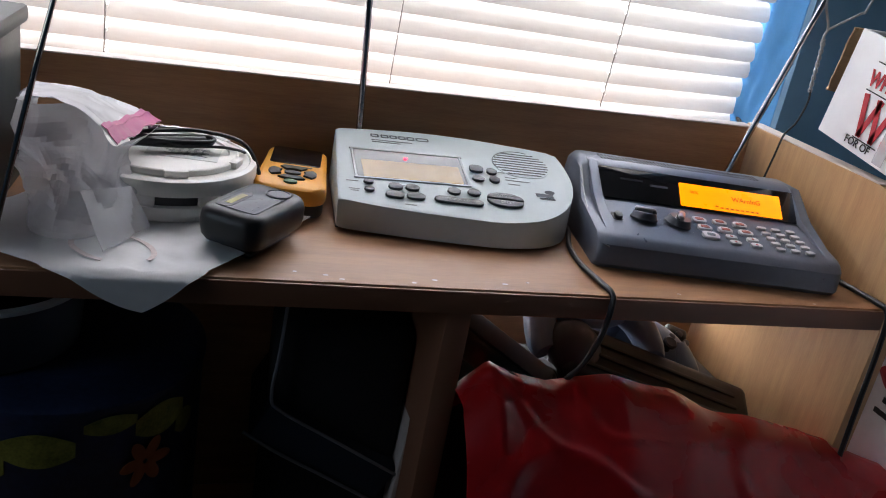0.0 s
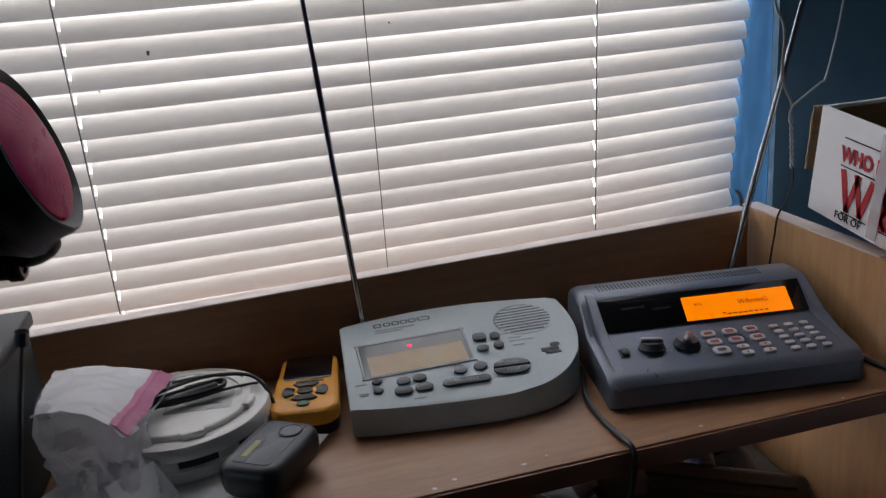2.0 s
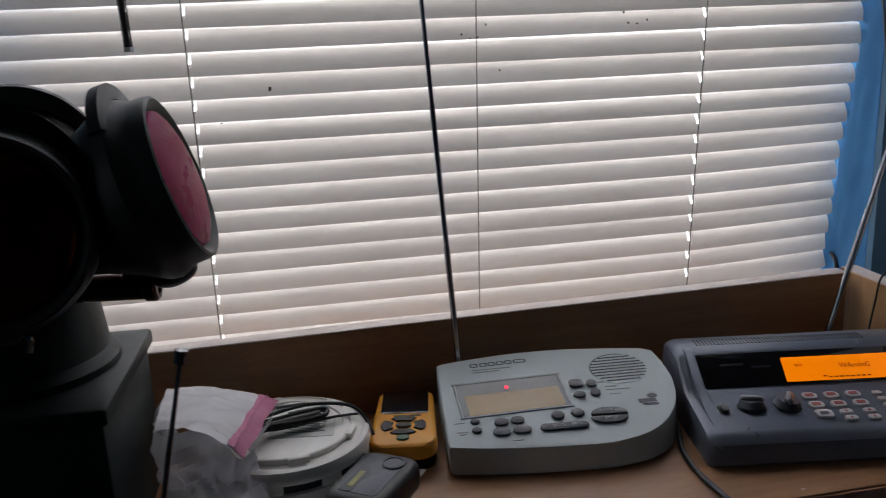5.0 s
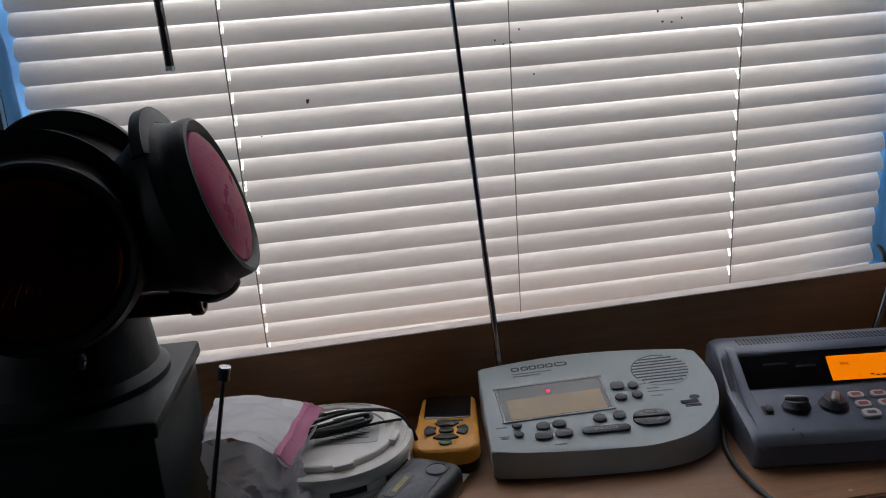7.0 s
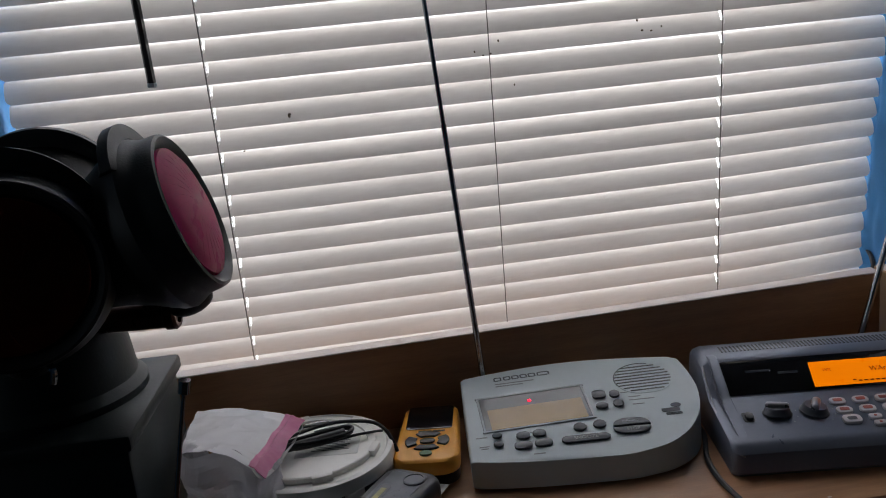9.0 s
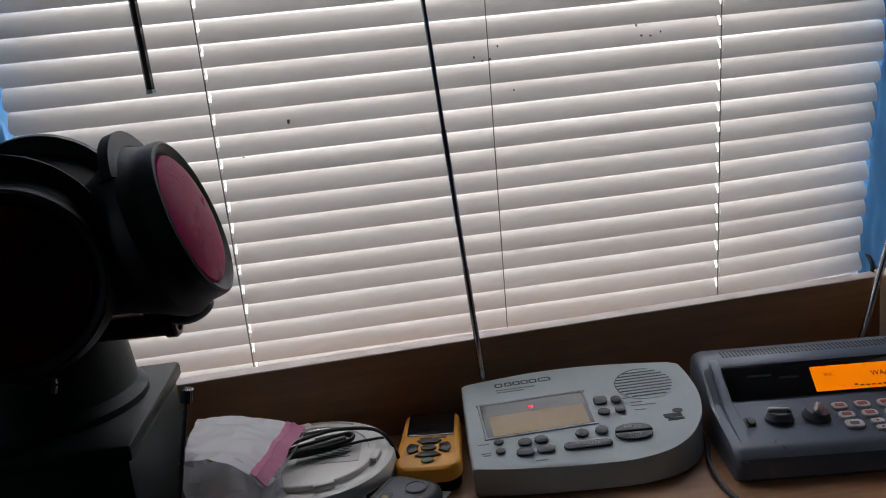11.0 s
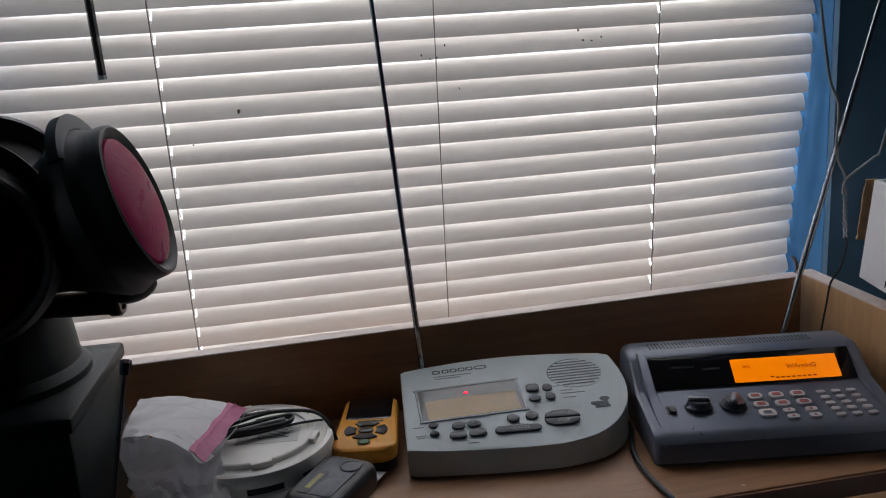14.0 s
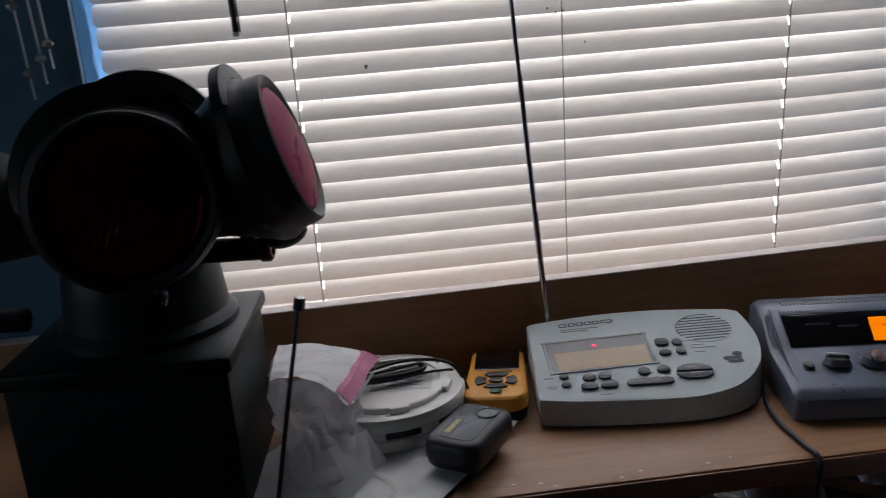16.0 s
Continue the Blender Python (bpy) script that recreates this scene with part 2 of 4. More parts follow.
def rounded(w, h, r, n=5, cx=0.0, cy=0.0):
    """The outline of a rounded rectangle."""
    r = min(r, w / 2 - 1e-5, h / 2 - 1e-5)
    out = []
    for k, (sx, sy) in enumerate(((1, 1), (-1, 1), (-1, -1), (1, -1))):
        for i in range(n + 1):
            a = math.pi / 2 * (k + i / n)
            out.append((cx + sx * (w / 2 - r) + r * math.cos(a), cy + sy * (h / 2 - r) + r * math.sin(a)))
    return out


def loft(outline, layers):
    """A body through outlines: outline(inset) gives points, layers are (z, inset) from below upwards."""
    own = bmesh.new()
    rings = [[own.verts.new((x, y, z(x, y) if callable(z) else z)) for x, y in outline(i)] for z, i in layers]
    n = len(rings[0])
    for a, b in zip(rings, rings[1:]):
        for k in range(n):
            own.faces.new((a[k], a[(k + 1) % n], b[(k + 1) % n], b[k]))
    own.faces.new(rings[0][::-1])
    own.faces.new(rings[-1])
    return own


def pad(w, h, r, t, bev=0.0006, m=None, n=5):
    """A rounded flat piece, t thick, on the plane z = 0."""
    b = prism(rounded(w, h, r, n), 0, lambda x, y: t, bev)
    if m is not None:
        b.transform(m)
    return b


def lettering(name, text, size, material, parent, m, bold=0.0, shear=0.0):
    c = bpy.data.curves.new(name, "FONT")
    c.body, c.size, c.align_x, c.align_y, c.extrude, c.offset, c.shear = text, size, "CENTER", "CENTER", 0.0002, bold, shear
    tmp = bpy.data.objects.new("tmp", c)
    scene.collection.objects.link(tmp)
    me = bpy.data.meshes.new_from_object(tmp.evaluated_get(bpy.context.evaluated_depsgraph_get()))
    bpy.data.objects.remove(tmp)
    return link(name, me, material, parent, "", 38, m)


def bars(rows, h, m):
    """Unreadable small print: bars (x, y, length) of height h."""
    b = bmesh.new()
    for x, y, w in rows:
        box(w, h, 0.0002, (x, y, 0), bm=b)
    b.transform(m)
    return b


def sheet(nx, ny, f, thick=0.0):
    """A sheet over the unit square, its points given by f(u, v)."""
    own = bmesh.new()
    g = [[own.verts.new(f(i / nx, j / ny)) for j in range(ny + 1)] for i in range(nx + 1)]
    for i in range(nx):
        for j in range(ny):
            own.faces.new((g[i][j], g[i + 1][j], g[i + 1][j + 1], g[i][j + 1]))
    if thick:
        own.normal_update()
        h = [[own.verts.new(v.co - v.normal * thick) for v in row] for row in g]
        for i in range(nx):
            for j in range(ny):
                own.faces.new((h[i][j], h[i][j + 1], h[i + 1][j + 1], h[i + 1][j]))
        rim = [(i, 0) for i in range(nx)] + [(nx, j) for j in range(ny)] + [(i, ny) for i in range(nx, 0, -1)] + [(0, j) for j in range(ny, 0, -1)]
        for (a, b), (c, d) in zip(rim, rim[1:] + rim[:1]):
            own.faces.new((g[a][b], h[a][b], h[c][d], g[c][d]))
    return own


def crumple(p, s, a):
    n = noise.noise(p * s)
    n2 = noise.noise(p * s * 2.3 + Vector((5, 3, 1)))
    return a * (abs(n) * 2 - 0.6) + a * 0.5 * (abs(n2) * 2 - 0.5)


def lump(sub, radii, c, amp, freq, seed, floor_z=None):
    own = bmesh.new()
    bmesh.ops.create_icosphere(own, subdivisions=sub, radius=1.0)
    for v in own.verts:
        d = v.co.normalized()
        k = 1 + crumple(d + Vector((seed, 0, 0)), freq, amp)
        v.co = Vector((d.x * radii[0] * k, d.y * radii[1] * k, d.z * radii[2] * k)) + Vector(c)
        if floor_z is not None and v.co.z < floor_z:
            v.co.z = floor_z
    return own


# ---- the setting ----
Z = 0.75          # top of the shelf
YW = 1.548        # room face of the window wall
WX0, WX1, WZ0, WZ1 = -0.372, 0.496, 0.60, 1.62
YB = 1.612        # plane of the blind


def slab(name, x0, x1, y0, y1, z0, z1, material, bev=0.0):
    ob = part(name, box(x1 - x0, y1 - y0, z1 - z0, ((x0 + x1) / 2, (y0 + y1) / 2, (z0 + z1) / 2), bev), material)
    return tagged(ob, kind="structure")


wall = box(WX0 - RX0, 0.2, 2.45, ((WX0 + RX0) / 2, YW + 0.1, 1.225))
box(RX1 - WX1, 0.2, 2.45, ((WX1 + RX1) / 2, YW + 0.1, 1.225), bm=wall)
box(WX1 - WX0, 0.2, WZ0, ((WX0 + WX1) / 2, YW + 0.1, WZ0 / 2), bm=wall)
box(WX1 - WX0, 0.2, 2.45 - WZ1, ((WX0 + WX1) / 2, YW + 0.1, (2.45 + WZ1) / 2), bm=wall)
tagged(part("wall_north", wall, BLUE), "dark blue painted wall around the window", "wall", kind="structure")
SY0, SY1, SZ0, SZ1 = 0.24, 1.26, 0.89, 1.81
wall = box(0.1, SY0 - RY0, 2.45, (RX0 - 0.05, (SY0 + RY0) / 2, 1.225))
box(0.1, YW + 0.2 - SY1, 2.45, (RX0 - 0.05, (SY1 + YW + 0.2) / 2, 1.225), bm=wall)
box(0.1, SY1 - SY0, SZ0, (RX0 - 0.05, (SY0 + SY1) / 2, SZ0 / 2), bm=wall)
box(0.1, SY1 - SY0, 2.45 - SZ1, (RX0 - 0.05, (SY0 + SY1) / 2, (2.45 + SZ1) / 2), bm=wall)
tagged(part("wall_west", wall, BLUE), "dark blue painted wall with a window opening", "wall", kind="structure")
tagged(slab("wall_south", RX0, RX1, RY0 - 0.1, RY0, 0, 2.45, BLUE), "dark blue painted wall", "wall")
tagged(slab("wall_east", RX1, RX1 + 0.1, RY0, YW + 0.2, 0, 2.45, BLUE), "dark blue painted wall", "wall")
tagged(slab("floor", RX0, RX1, RY0, YW, -0.05, 0, FLOORM), "brown carpeted floor", "floor")
tagged(slab("ceiling", RX0, RX1, RY0, YW, 2.45, 2.5, CEIL), "white painted ceiling", "ceiling")
tagged(slab("ground", -120, 120, -120, 120, -0.6, -0.5, mat("grass_ground", (0.07, 0.10, 0.035), 0.9, var=0.3, scale=2)), "grass outside the window", "ground")

# blue cloth tucked along both sides of the window opening
def side_cloth(name, x0, x1, y1, seed):
    """A hanging cloth from the room-side edge x0 to x1 beside the pane, with slanting folds."""
    def at(u, v):
        z = WZ0 + 0.05 + (WZ1 - WZ0 - 0.06) * v
        y = YW + 0.0065 + (y1 - YW) * u
        f = noise.noise(Vector((u * 2.2 + z * 9, z * 3.5 - u * 1.5, seed)))
        g = noise.noise(Vector((u * 5 + z * 24, z * 9 - u * 4, seed + 4)))
        k = math.sin(math.pi * u) * (1 if x1 > x0 else -1)
        return (x0 + (x1 - x0) * u ** 0.8 + k * (0.0095 * f + 0.0042 * g - 0.004) , y, z)
    c = thing(name, pose(0, 0, 0), "light blue cloth tucked beside the window blind", "cloth", "blue cloths beside the window")
    part("cloth", sheet(26, 150, at, 0.0008), REVEAL, c, angle=80)


side_cloth("side_cloth", 0.4655, 0.488, YW + 0.115, 1.0)
side_cloth("side_cloth", -0.3585, -0.366, YW + 0.115, 7.0)
for nm, x0, x1 in (("trim_left", WX0 - 0.002, -0.3590), ("trim_right", 0.4650, WX1 + 0.002)):
    tagged(slab(nm, x0, x1, YW - 0.003, YW + 0.006, WZ0, WZ1, BLUE), "dark blue painted edge of the window opening", "wall edge")
win = thing("window_1", pose(0, YW + 0.155, 0), "white framed window behind the blind", "window", kind="structure")
wf = box(0.03, 0.03, WZ1 - WZ0, (WX0 + 0.015, 0.015, (WZ0 + WZ1) / 2))
box(0.03, 0.03, WZ1 - WZ0, (WX1 - 0.015, 0.015, (WZ0 + WZ1) / 2), bm=wf)
box(WX1 - WX0 - 0.06, 0.03, 0.03, ((WX0 + WX1) / 2, 0.015, WZ0 + 0.015), bm=wf)
box(WX1 - WX0 - 0.06, 0.03, 0.03, ((WX0 + WX1) / 2, 0.015, WZ1 - 0.015), bm=wf)
part("window_frame", wf, FRAMEW, win)
pane = part("pane", box(WX1 - WX0 - 0.06, 0.004, WZ1 - WZ0 - 0.06, ((WX0 + WX1) / 2, 0.015, (WZ0 + WZ1) / 2)), GLASS, win)
pane.visible_shadow = False

# ---- the blind ----
blind = thing("window_blind", pose(0, YB, 1.0, 4.5, 0, 0) @ Matrix.Translation((0, 0, -1.0)), "off-white closed horizontal slat blind hanging in the window", "blind")
PITCH, SLW, TILTS = 0.0207, 0.0255, 61
BX0, BX1 = -0.357, 0.479


LADDERS = (-0.183, 0.303)


def slat_mesh(push, tilt):
    """One slat, curved, its upper edge bent back, pierced beside each ladder cord; push: how far its free end is bent towards the window."""
    b = bmesh.new()
    n = 20
    x1 = BX1
    xs = [BX0, BX0 + 0.0012, BX0 + 0.004, -0.10, 0.06, 0.20, 0.34, 0.37, 0.40, 0.43, 0.455, x1 - 0.004, x1 - 0.0012, x1]
    holes = [(x + 0.0004, x + 0.0026) for x in LADDERS]
    xs = sorted(xs + [e for h in holes for e in h])
    cols = []
    for x in xs:
        d = min(x - BX0, x1 - x)
        half = SLW / 2 - (0.0045 if d < 0.0005 else 0.0018 if d < 0.002 else 0)
        col = []
        for i in range(n + 1):
            s = (i / n * 2 - 1) * half
            back = push * (max(0.0, x - 0.28) / (x1 - 0.28)) ** 1.3
            col.append(b.verts.new((x, s + back * math.cos(tilt), 0.0030 * (1 - (s / (SLW / 2)) ** 2) - 105.0 * max(0.0, s - 0.0064) ** 2 - back * math.sin(tilt))))
        cols.append(col)
    for x, a, c in zip(xs, cols, cols[1:]):
        pierced = any(abs(x - h[0]) < 1e-6 for h in holes)
        for i in range(n):
            if not (pierced and 8 <= i < 16):
                b.faces.new((a[i], a[i + 1], c[i + 1], c[i]))
    me = bpy.data.meshes.new("slat")
    b.to_mesh(me)
    b.free()
    return me


ZB = 0.724
NSL = 41
for i in range(NSL):
    z = ZB + 0.0047 + i * PITCH
    rr = random.Random(i)
    tw = TILTS + rr.uniform(-1.5, 1.5) - (9 if i == 13 else 0)
    link("slat", slat_mesh(min(0.0165, 0.115 * max(0, 1.07 - z)), radians(tw)), SLAT, blind, m=pose(BX0, 0, z, tw, 0, 0) @ pose(0, 0, 0, 0, rr.uniform(-0.10, 0.10), rr.uniform(-0.12, 0.12)) @ Matrix.Translation((-BX0, 0, 0)))
part("bottom_rail", box(BX1 - BX0, 0.018, 0.012, ((BX0 + BX1) / 2, 0, ZB - 0.014), 0.002), SLAT, blind)
part("head_rail", box(BX1 - BX0 + 0.004, 0.03, 0.03, ((BX0 + BX1) / 2, 0, 1.592), 0.002), SLAT, blind)
YF = -0.0070
for x in LADDERS:
    lad = tube([(x, YF - 0.0005, ZB - 0.012), (x, YF - 0.0005, 1.58)], 0.0006, 6, smooth=False)
    part("ladder_cord", lad, DARKCORD, blind, "thin ladder cord")
    loops = bmesh.new()
    for i in range(NSL):
        z = ZB + 0.0047 + i * PITCH
        tube([(x + 0.0006, -0.0030, z + 0.0090), (x + 0.0022, -0.0066, z - 0.0010), (x + 0.0008, -0.0078, z - 0.0035)], 0.0006, 5, 4, bm=loops)
    tagged(part("ladder_loop", loops, CORD, blind, "white cord loops"), kind="stuff")
part("lift_cord", tube([(0.0755, YF - 0.0005, ZB - 0.012), (0.0755, YF - 0.0005, 1.58)], 0.0005, 6, smooth=False), DARKCORD, blind)
wand = thing("tilt_wand", pose(-0.229, 1.592, 1.072), "grey six-sided plastic wand hanging from the blind", "blind wand")
part("rod", tube([(0, 0, 0.004), (-0.012, 0.004, 0.51)], 0.0038, 6, smooth=False), WANDM, wand)
part("tip", lathe([(0, 0), (0.0036, 0), (0.0042, 0.001), (0.0042, 0.004), (0, 0.0042)], 6), SILVER, wand)

# ---- the shelf unit ----
PX = 0.422        # inner face of the end panel
shelf = thing("shelf_unit", pose(0, 0, 0), "brown wood laminate shelf unit under the window", "shelf")
part("shelf_board", box(PX + 0.75, 1.518 - 1.296, 0.019, ((PX - 0.75) / 2, (1.518 + 1.296) / 2, Z - 0.0095), 0.0015), WOOD, shelf)
part("front_edge", box(PX + 0.75, 0.0022, 0.0165, ((PX - 0.75) / 2, 1.2950, Z - 0.0098), 0.0006), EDGE, shelf, "reddish brown edge band")
BKM = pose((PX - 0.75) / 2, 1.526, 0.7745, 0, -0.745, 0)
part("back_board", box(PX + 0.745, 0.016, 0.105, (0, 0, 0), 0.001), WOOD, shelf, m=BKM)
part("lower_back", box(0.80, 0.012, 0.31, (-0.344, 1.525, 0.575), 0.001), WOOD, shelf, "plain back of the closed bay")
part("lower_back", box(0.335, 0.012, 0.215, (0.252, 1.525, 0.5275), 0.001), WOOD, shelf, "low back of the open bay")
# Pale edge strips, coloured brighter for the blind's light grazing them.
part("top_edge", box(PX + 0.745, 0.0165, 0.0012, (0, 0, 0.0531), 0.0004), PALE, shelf, "pale upper edge, brightened for light from the blind", m=BKM)
part("top_edge", box(0.0165, 0.186, 0.0012, (PX + 0.0085, 1.4400, 0.8366), 0.0004), PALE, shelf, "pale upper edge, brightened for light from the blind")
panel_out = []
for y, z in ((1.534, 0.42), (1.534, 0.836), (1.345, 0.836), (1.322, 0.832), (1.304, 0.820), (1.296, 0.800), (1.294, 0.77), (1.294, 0.42)):
    panel_out.append((y, z))
pb = prism(panel_out, 0, lambda x, y: 0.017, 0.001)
pb.transform(Matrix(((0, 0, 1, PX), (1, 0, 0, 0), (0, 1, 0, 0), (0, 0, 0, 1))))
part("end_panel", pb, WOOD_SIDE_LIT, shelf, angle=25)
part("divider", box(0.018, 0.215, 0.31, (0.072, 1.408, 0.5755), 0.001), EDGE, shelf, "upright reddish brown divider")
part("lower_board", box(PX + 0.75, 0.33, 0.02, ((PX - 0.75) / 2, 1.355, 0.41), 0.001), WOOD, shelf)
for x in (-0.73, 0.40):
    part("leg_panel", box(0.02, 0.3, 0.40, (x, 1.37, 0.20), 0.001), WOOD, shelf)

rn = random.Random(8)
for i in range(9):
    x = rn.uniform(-0.05, 0.40)
    part("chip", lathe([(rn.uniform(0.0008, 0.0018), 0), (0.0006, 0.0003), (0, 0.0004)], 7, Matrix.Diagonal((rn.uniform(1, 2.2), 0.8, 1, 1))), PALE, shelf, m=pose(x, 1.2985 + rn.uniform(0, 0.012), Z))

# ---- weather radio ----
radio = thing("weather_radio", pose(0, 1.39, Z), "silver grey desktop weather radio with tan display", "radio")


def rtop(x, y):
    return 0.0235 + 0.235 * (y + 0.10 * x)


def rpose(x, y, rz=-3.0, lift=0.0):
    """A pose on the sloping top of the radio."""
    n = Vector((-0.0235, -0.235, 1)).normalized()
    xa = Vector((math.cos(radians(rz)), math.sin(radians(rz)), 0))
    xa = (xa - n * xa.dot(n)).normalized()
    ya = n.cross(xa)
    p = Vector((x, y, rtop(x, y))) + n * lift
    return Matrix(((xa.x, ya.x, n.x, p.x), (xa.y, ya.y, n.y, p.y), (xa.z, ya.z, n.z, p.z), (0, 0, 0, 1)))


right = spline([(0.122, -0.021), (0.150, -0.0165), (0.172, -0.004), (0.188, 0.016), (0.1965, 0.040), (0.198, 0.064), (0.196, 0.085)], 5)
back = spline([(0.193, 0.0865), (0.160, 0.094), (0.118, 0.1015), (0.076, 0.105), (0.035, 0.1045), (0.006, 0.1025)], 5)
front = spline([(-0.004, 0.0), (0.025, -0.0075), (0.070, -0.0155), (0.110, -0.0205)], 4)
rout = [(p[0], p[1]) for p in right + back + front]
rbody = prism(rout, 0.0025, rtop, 0.0022, 3)
for v in rbody.verts:        # the front leans out towards its foot
    if v.co.z < 0.008 and v.co.y < 0.03:
        v.co.y -= 0.0045 * min(1, (0.03 - v.co.y) / 0.03)
part("body", rbody, SILVER, radio, angle=30)
part("foot_plate", prism([(0.03 + (x - 0.03) * 0.97, 0.002 + y * 0.96) for x, y in rout], 0.0, lambda x, y: 0.004, 0), BLACK, radio)
# display
dw, dh, dcx, dcy = 0.0895, 0.0435, 0.0590, 0.0490
frm = bmesh.new()
for (w, h, cx, cy) in ((dw + 0.004, 0.0022, 0, dh / 2), (dw + 0.004, 0.0022, 0, -dh / 2), (0.0022, dh, -dw / 2, 0), (0.0022, dh, dw / 2, 0)):
    box(w, h, 0.0012, (cx, cy, 0.0004), 0.0004, 1, bm=frm)
disp = part("display_frame", frm, BEZEL, radio, m=rpose(dcx, dcy, -2.0))
part("display_window", pad(dw, dh, 0.001, 0.0005, 0.0), LCDGREY, disp)
part("lcd", pad(0.0795, 0.0255, 0.0006, 0.0004, 0.0, Matrix.Translation((0.0010, -0.0075, 0.0003))), LCD, disp, "unlit tan screen")
part("led", lathe([(0.0017, 0), (0.0017, 0.0006), (0.0009, 0.0013), (0, 0.0015)], 12, Matrix.Translation((-0.002, 0.0110, 0.0003))), LED, disp, "red indicator light")
# buttons
for x, y, w, h, r in ((0.0218, 0.0232, 0.0078, 0.0056, 0.0027), (0.0210, 0.0128, 0.0078, 0.0056, 0.0027), (0.0420, 0.0180, 0.0112, 0.0076, 0.0032), (0.0550, 0.0176, 0.0108, 0.0076, 0.0032),
                      (0.0395, 0.0070, 0.0142, 0.0076, 0.003), (0.0556, 0.0062, 0.0142, 0.0076, 0.003), (0.0880, 0.0165, 0.0105, 0.0088, 0.0042), (0.1042, 0.0160, 0.0105, 0.0088, 0.0042),
                      (0.1150, 0.0515, 0.0112, 0.0090, 0.0022), (0.1277, 0.0490, 0.0082, 0.0082, 0.0028), (0.1133, 0.0370, 0.0100, 0.0066, 0.0028), (0.1270, 0.0368, 0.0082, 0.0082, 0.0028),
                      (0.0890, 0.0030, 0.0385, 0.0070, 0.0034)):
    part("button", pad(w, h, r, 0.0022, 0.0007), BTN, radio, m=rpose(x, y, -6))
half = [(0.0148 * math.copysign(abs(math.cos(a)) ** 0.75, math.cos(a)), 0.0082 * math.sin(a) ** 0.8) for a in np.linspace(0.0, math.pi, 14)]
part("radio_button", prism(half, 0, lambda x, y: 0.0022, 0.0005), BTN, radio, m=rpose(0.1282, 0.0085, -7))
part("stop_button", prism([(x, -y) for x, y in half][::-1], 0, lambda x, y: 0.0022, 0.0005), BTN, radio, m=rpose(0.1276, 0.0070, -7))
lettering("button_print", "SNOOZE", 0.0048, INKLIGHT, radio, rpose(0.0890, 0.0030, -6, 0.0022))
lettering("button_print", "STOP", 0.0044, INKLIGHT, radio, rpose(0.1276, 0.0032, -7, 0.0022))
lettering("button_print", "RADIO", 0.0044, INKLIGHT, radio, rpose(0.1282, 0.0125, -7, 0.0022))
# speaker grille
part("speaker_recess", pad(0.050, 0.041, 0.0205, 0.0003, 0.0, n=12), SILVER, radio, m=rpose(0.1580, 0.0645, -4, 0.0001))
for i in range(9):
    v = (i - 4) * 0.0040
    w = 2 * math.sqrt(max(0, 1 - (v / 0.0202) ** 2)) * 0.0240
    part("grille_slot", pad(w, 0.0013, 0.0006, 0.0004, 0.0, n=3), BLACK, radio, m=rpose(0.1580, 0.0645, -4, 0.0003) @ Matrix.Translation((0, v, 0)))
part("grille_ring", tube([(0.0245 * math.cos(a), 0.0206 * math.sin(a), 0.0003) for a in np.linspace(1.2, 3.6, 14)], 0.0005, 6, 2), INK, radio, m=rpose(0.1580, 0.0645, -4))
# print on the case
logo = bmesh.new()
for x, w in ((-0.0235, 0.0062), (-0.0158, 0.0058), (-0.0090, 0.0058), (-0.0022, 0.0058), (0.0046, 0.0060), (0.0140, 0.0100)):
    for y in (-0.0021, 0.0021):
        box(w * 0.8, 0.0010, 0.0002, (x, y, 0), bm=logo)
    for k in (-0.5, 0.5):
        box(0.0012, 0.0040, 0.0002, (x + k * (w - 0.001), 0, 0), bm=logo)
part("maker_mark", logo, INK, radio, "row of hollow dark shapes", m=rpose(0.063, 0.0938, -2, 0.0002) @ Matrix.Diagonal((1.08, 1, 1, 1)))
part("small_print", bars([(-0.008, 0.001, 0.034), (-0.013, -0.0022, 0.024)], 0.0010, Matrix()), INKLIGHT, radio, m=rpose(0.059, 0.0860, -3, 0.0002))
part("small_print", bars([(0, 0, 0.009), (0.001, -0.011, 0.008), (0.001, -0.0135, 0.006)], 0.0009, Matrix()), INKLIGHT, radio, m=rpose(0.0095, 0.0245, -4, 0.0002))
part("small_print", bars([(0, 0, 0.010), (0.005, -0.0042, 0.021), (0.001, -0.0100, 0.010), (-0.0075, 0.0065, 0.006)], 0.0009, Matrix()), INKLIGHT, radio, m=rpose(0.1430, 0.0430, -6, 0.0002))
part("small_print", bars([(0, 0, 0.010), (0.006, -0.0255, 0.009), (-0.012, -0.026, 0)], 0.0009, Matrix()), INKLIGHT, radio, m=rpose(0.046, 0.0215, -5, 0.0002))
mk = bars([(-0.001, 0.0012, 0.014), (0.001, -0.0028, 0.013), (0.001, -0.0045, 0.013)], 0.0012, Matrix())
box(0.0145, 0.0046, 0.0002, (-0.0005, 0.0010, 0), bm=mk)
lathe([(0.0036, -0.0001), (0.0036, 0.0001), (0, 0.0001)], 16, Matrix.Translation((0.005, 0.0065, 0)) @ Matrix.Diagonal((1.2, 0.75, 1, 1)), bm=mk)
box(0.0007, 0.006, 0.0002, (0.0045, 0.003, 0), bm=mk)
part("radio_service_mark", mk, INK, radio, m=rpose(0.1655, 0.0185, -5, 0.0002))

for o in radio.children:
    if o.name.startswith("small_print"):
        o["kind"] = "stuff"


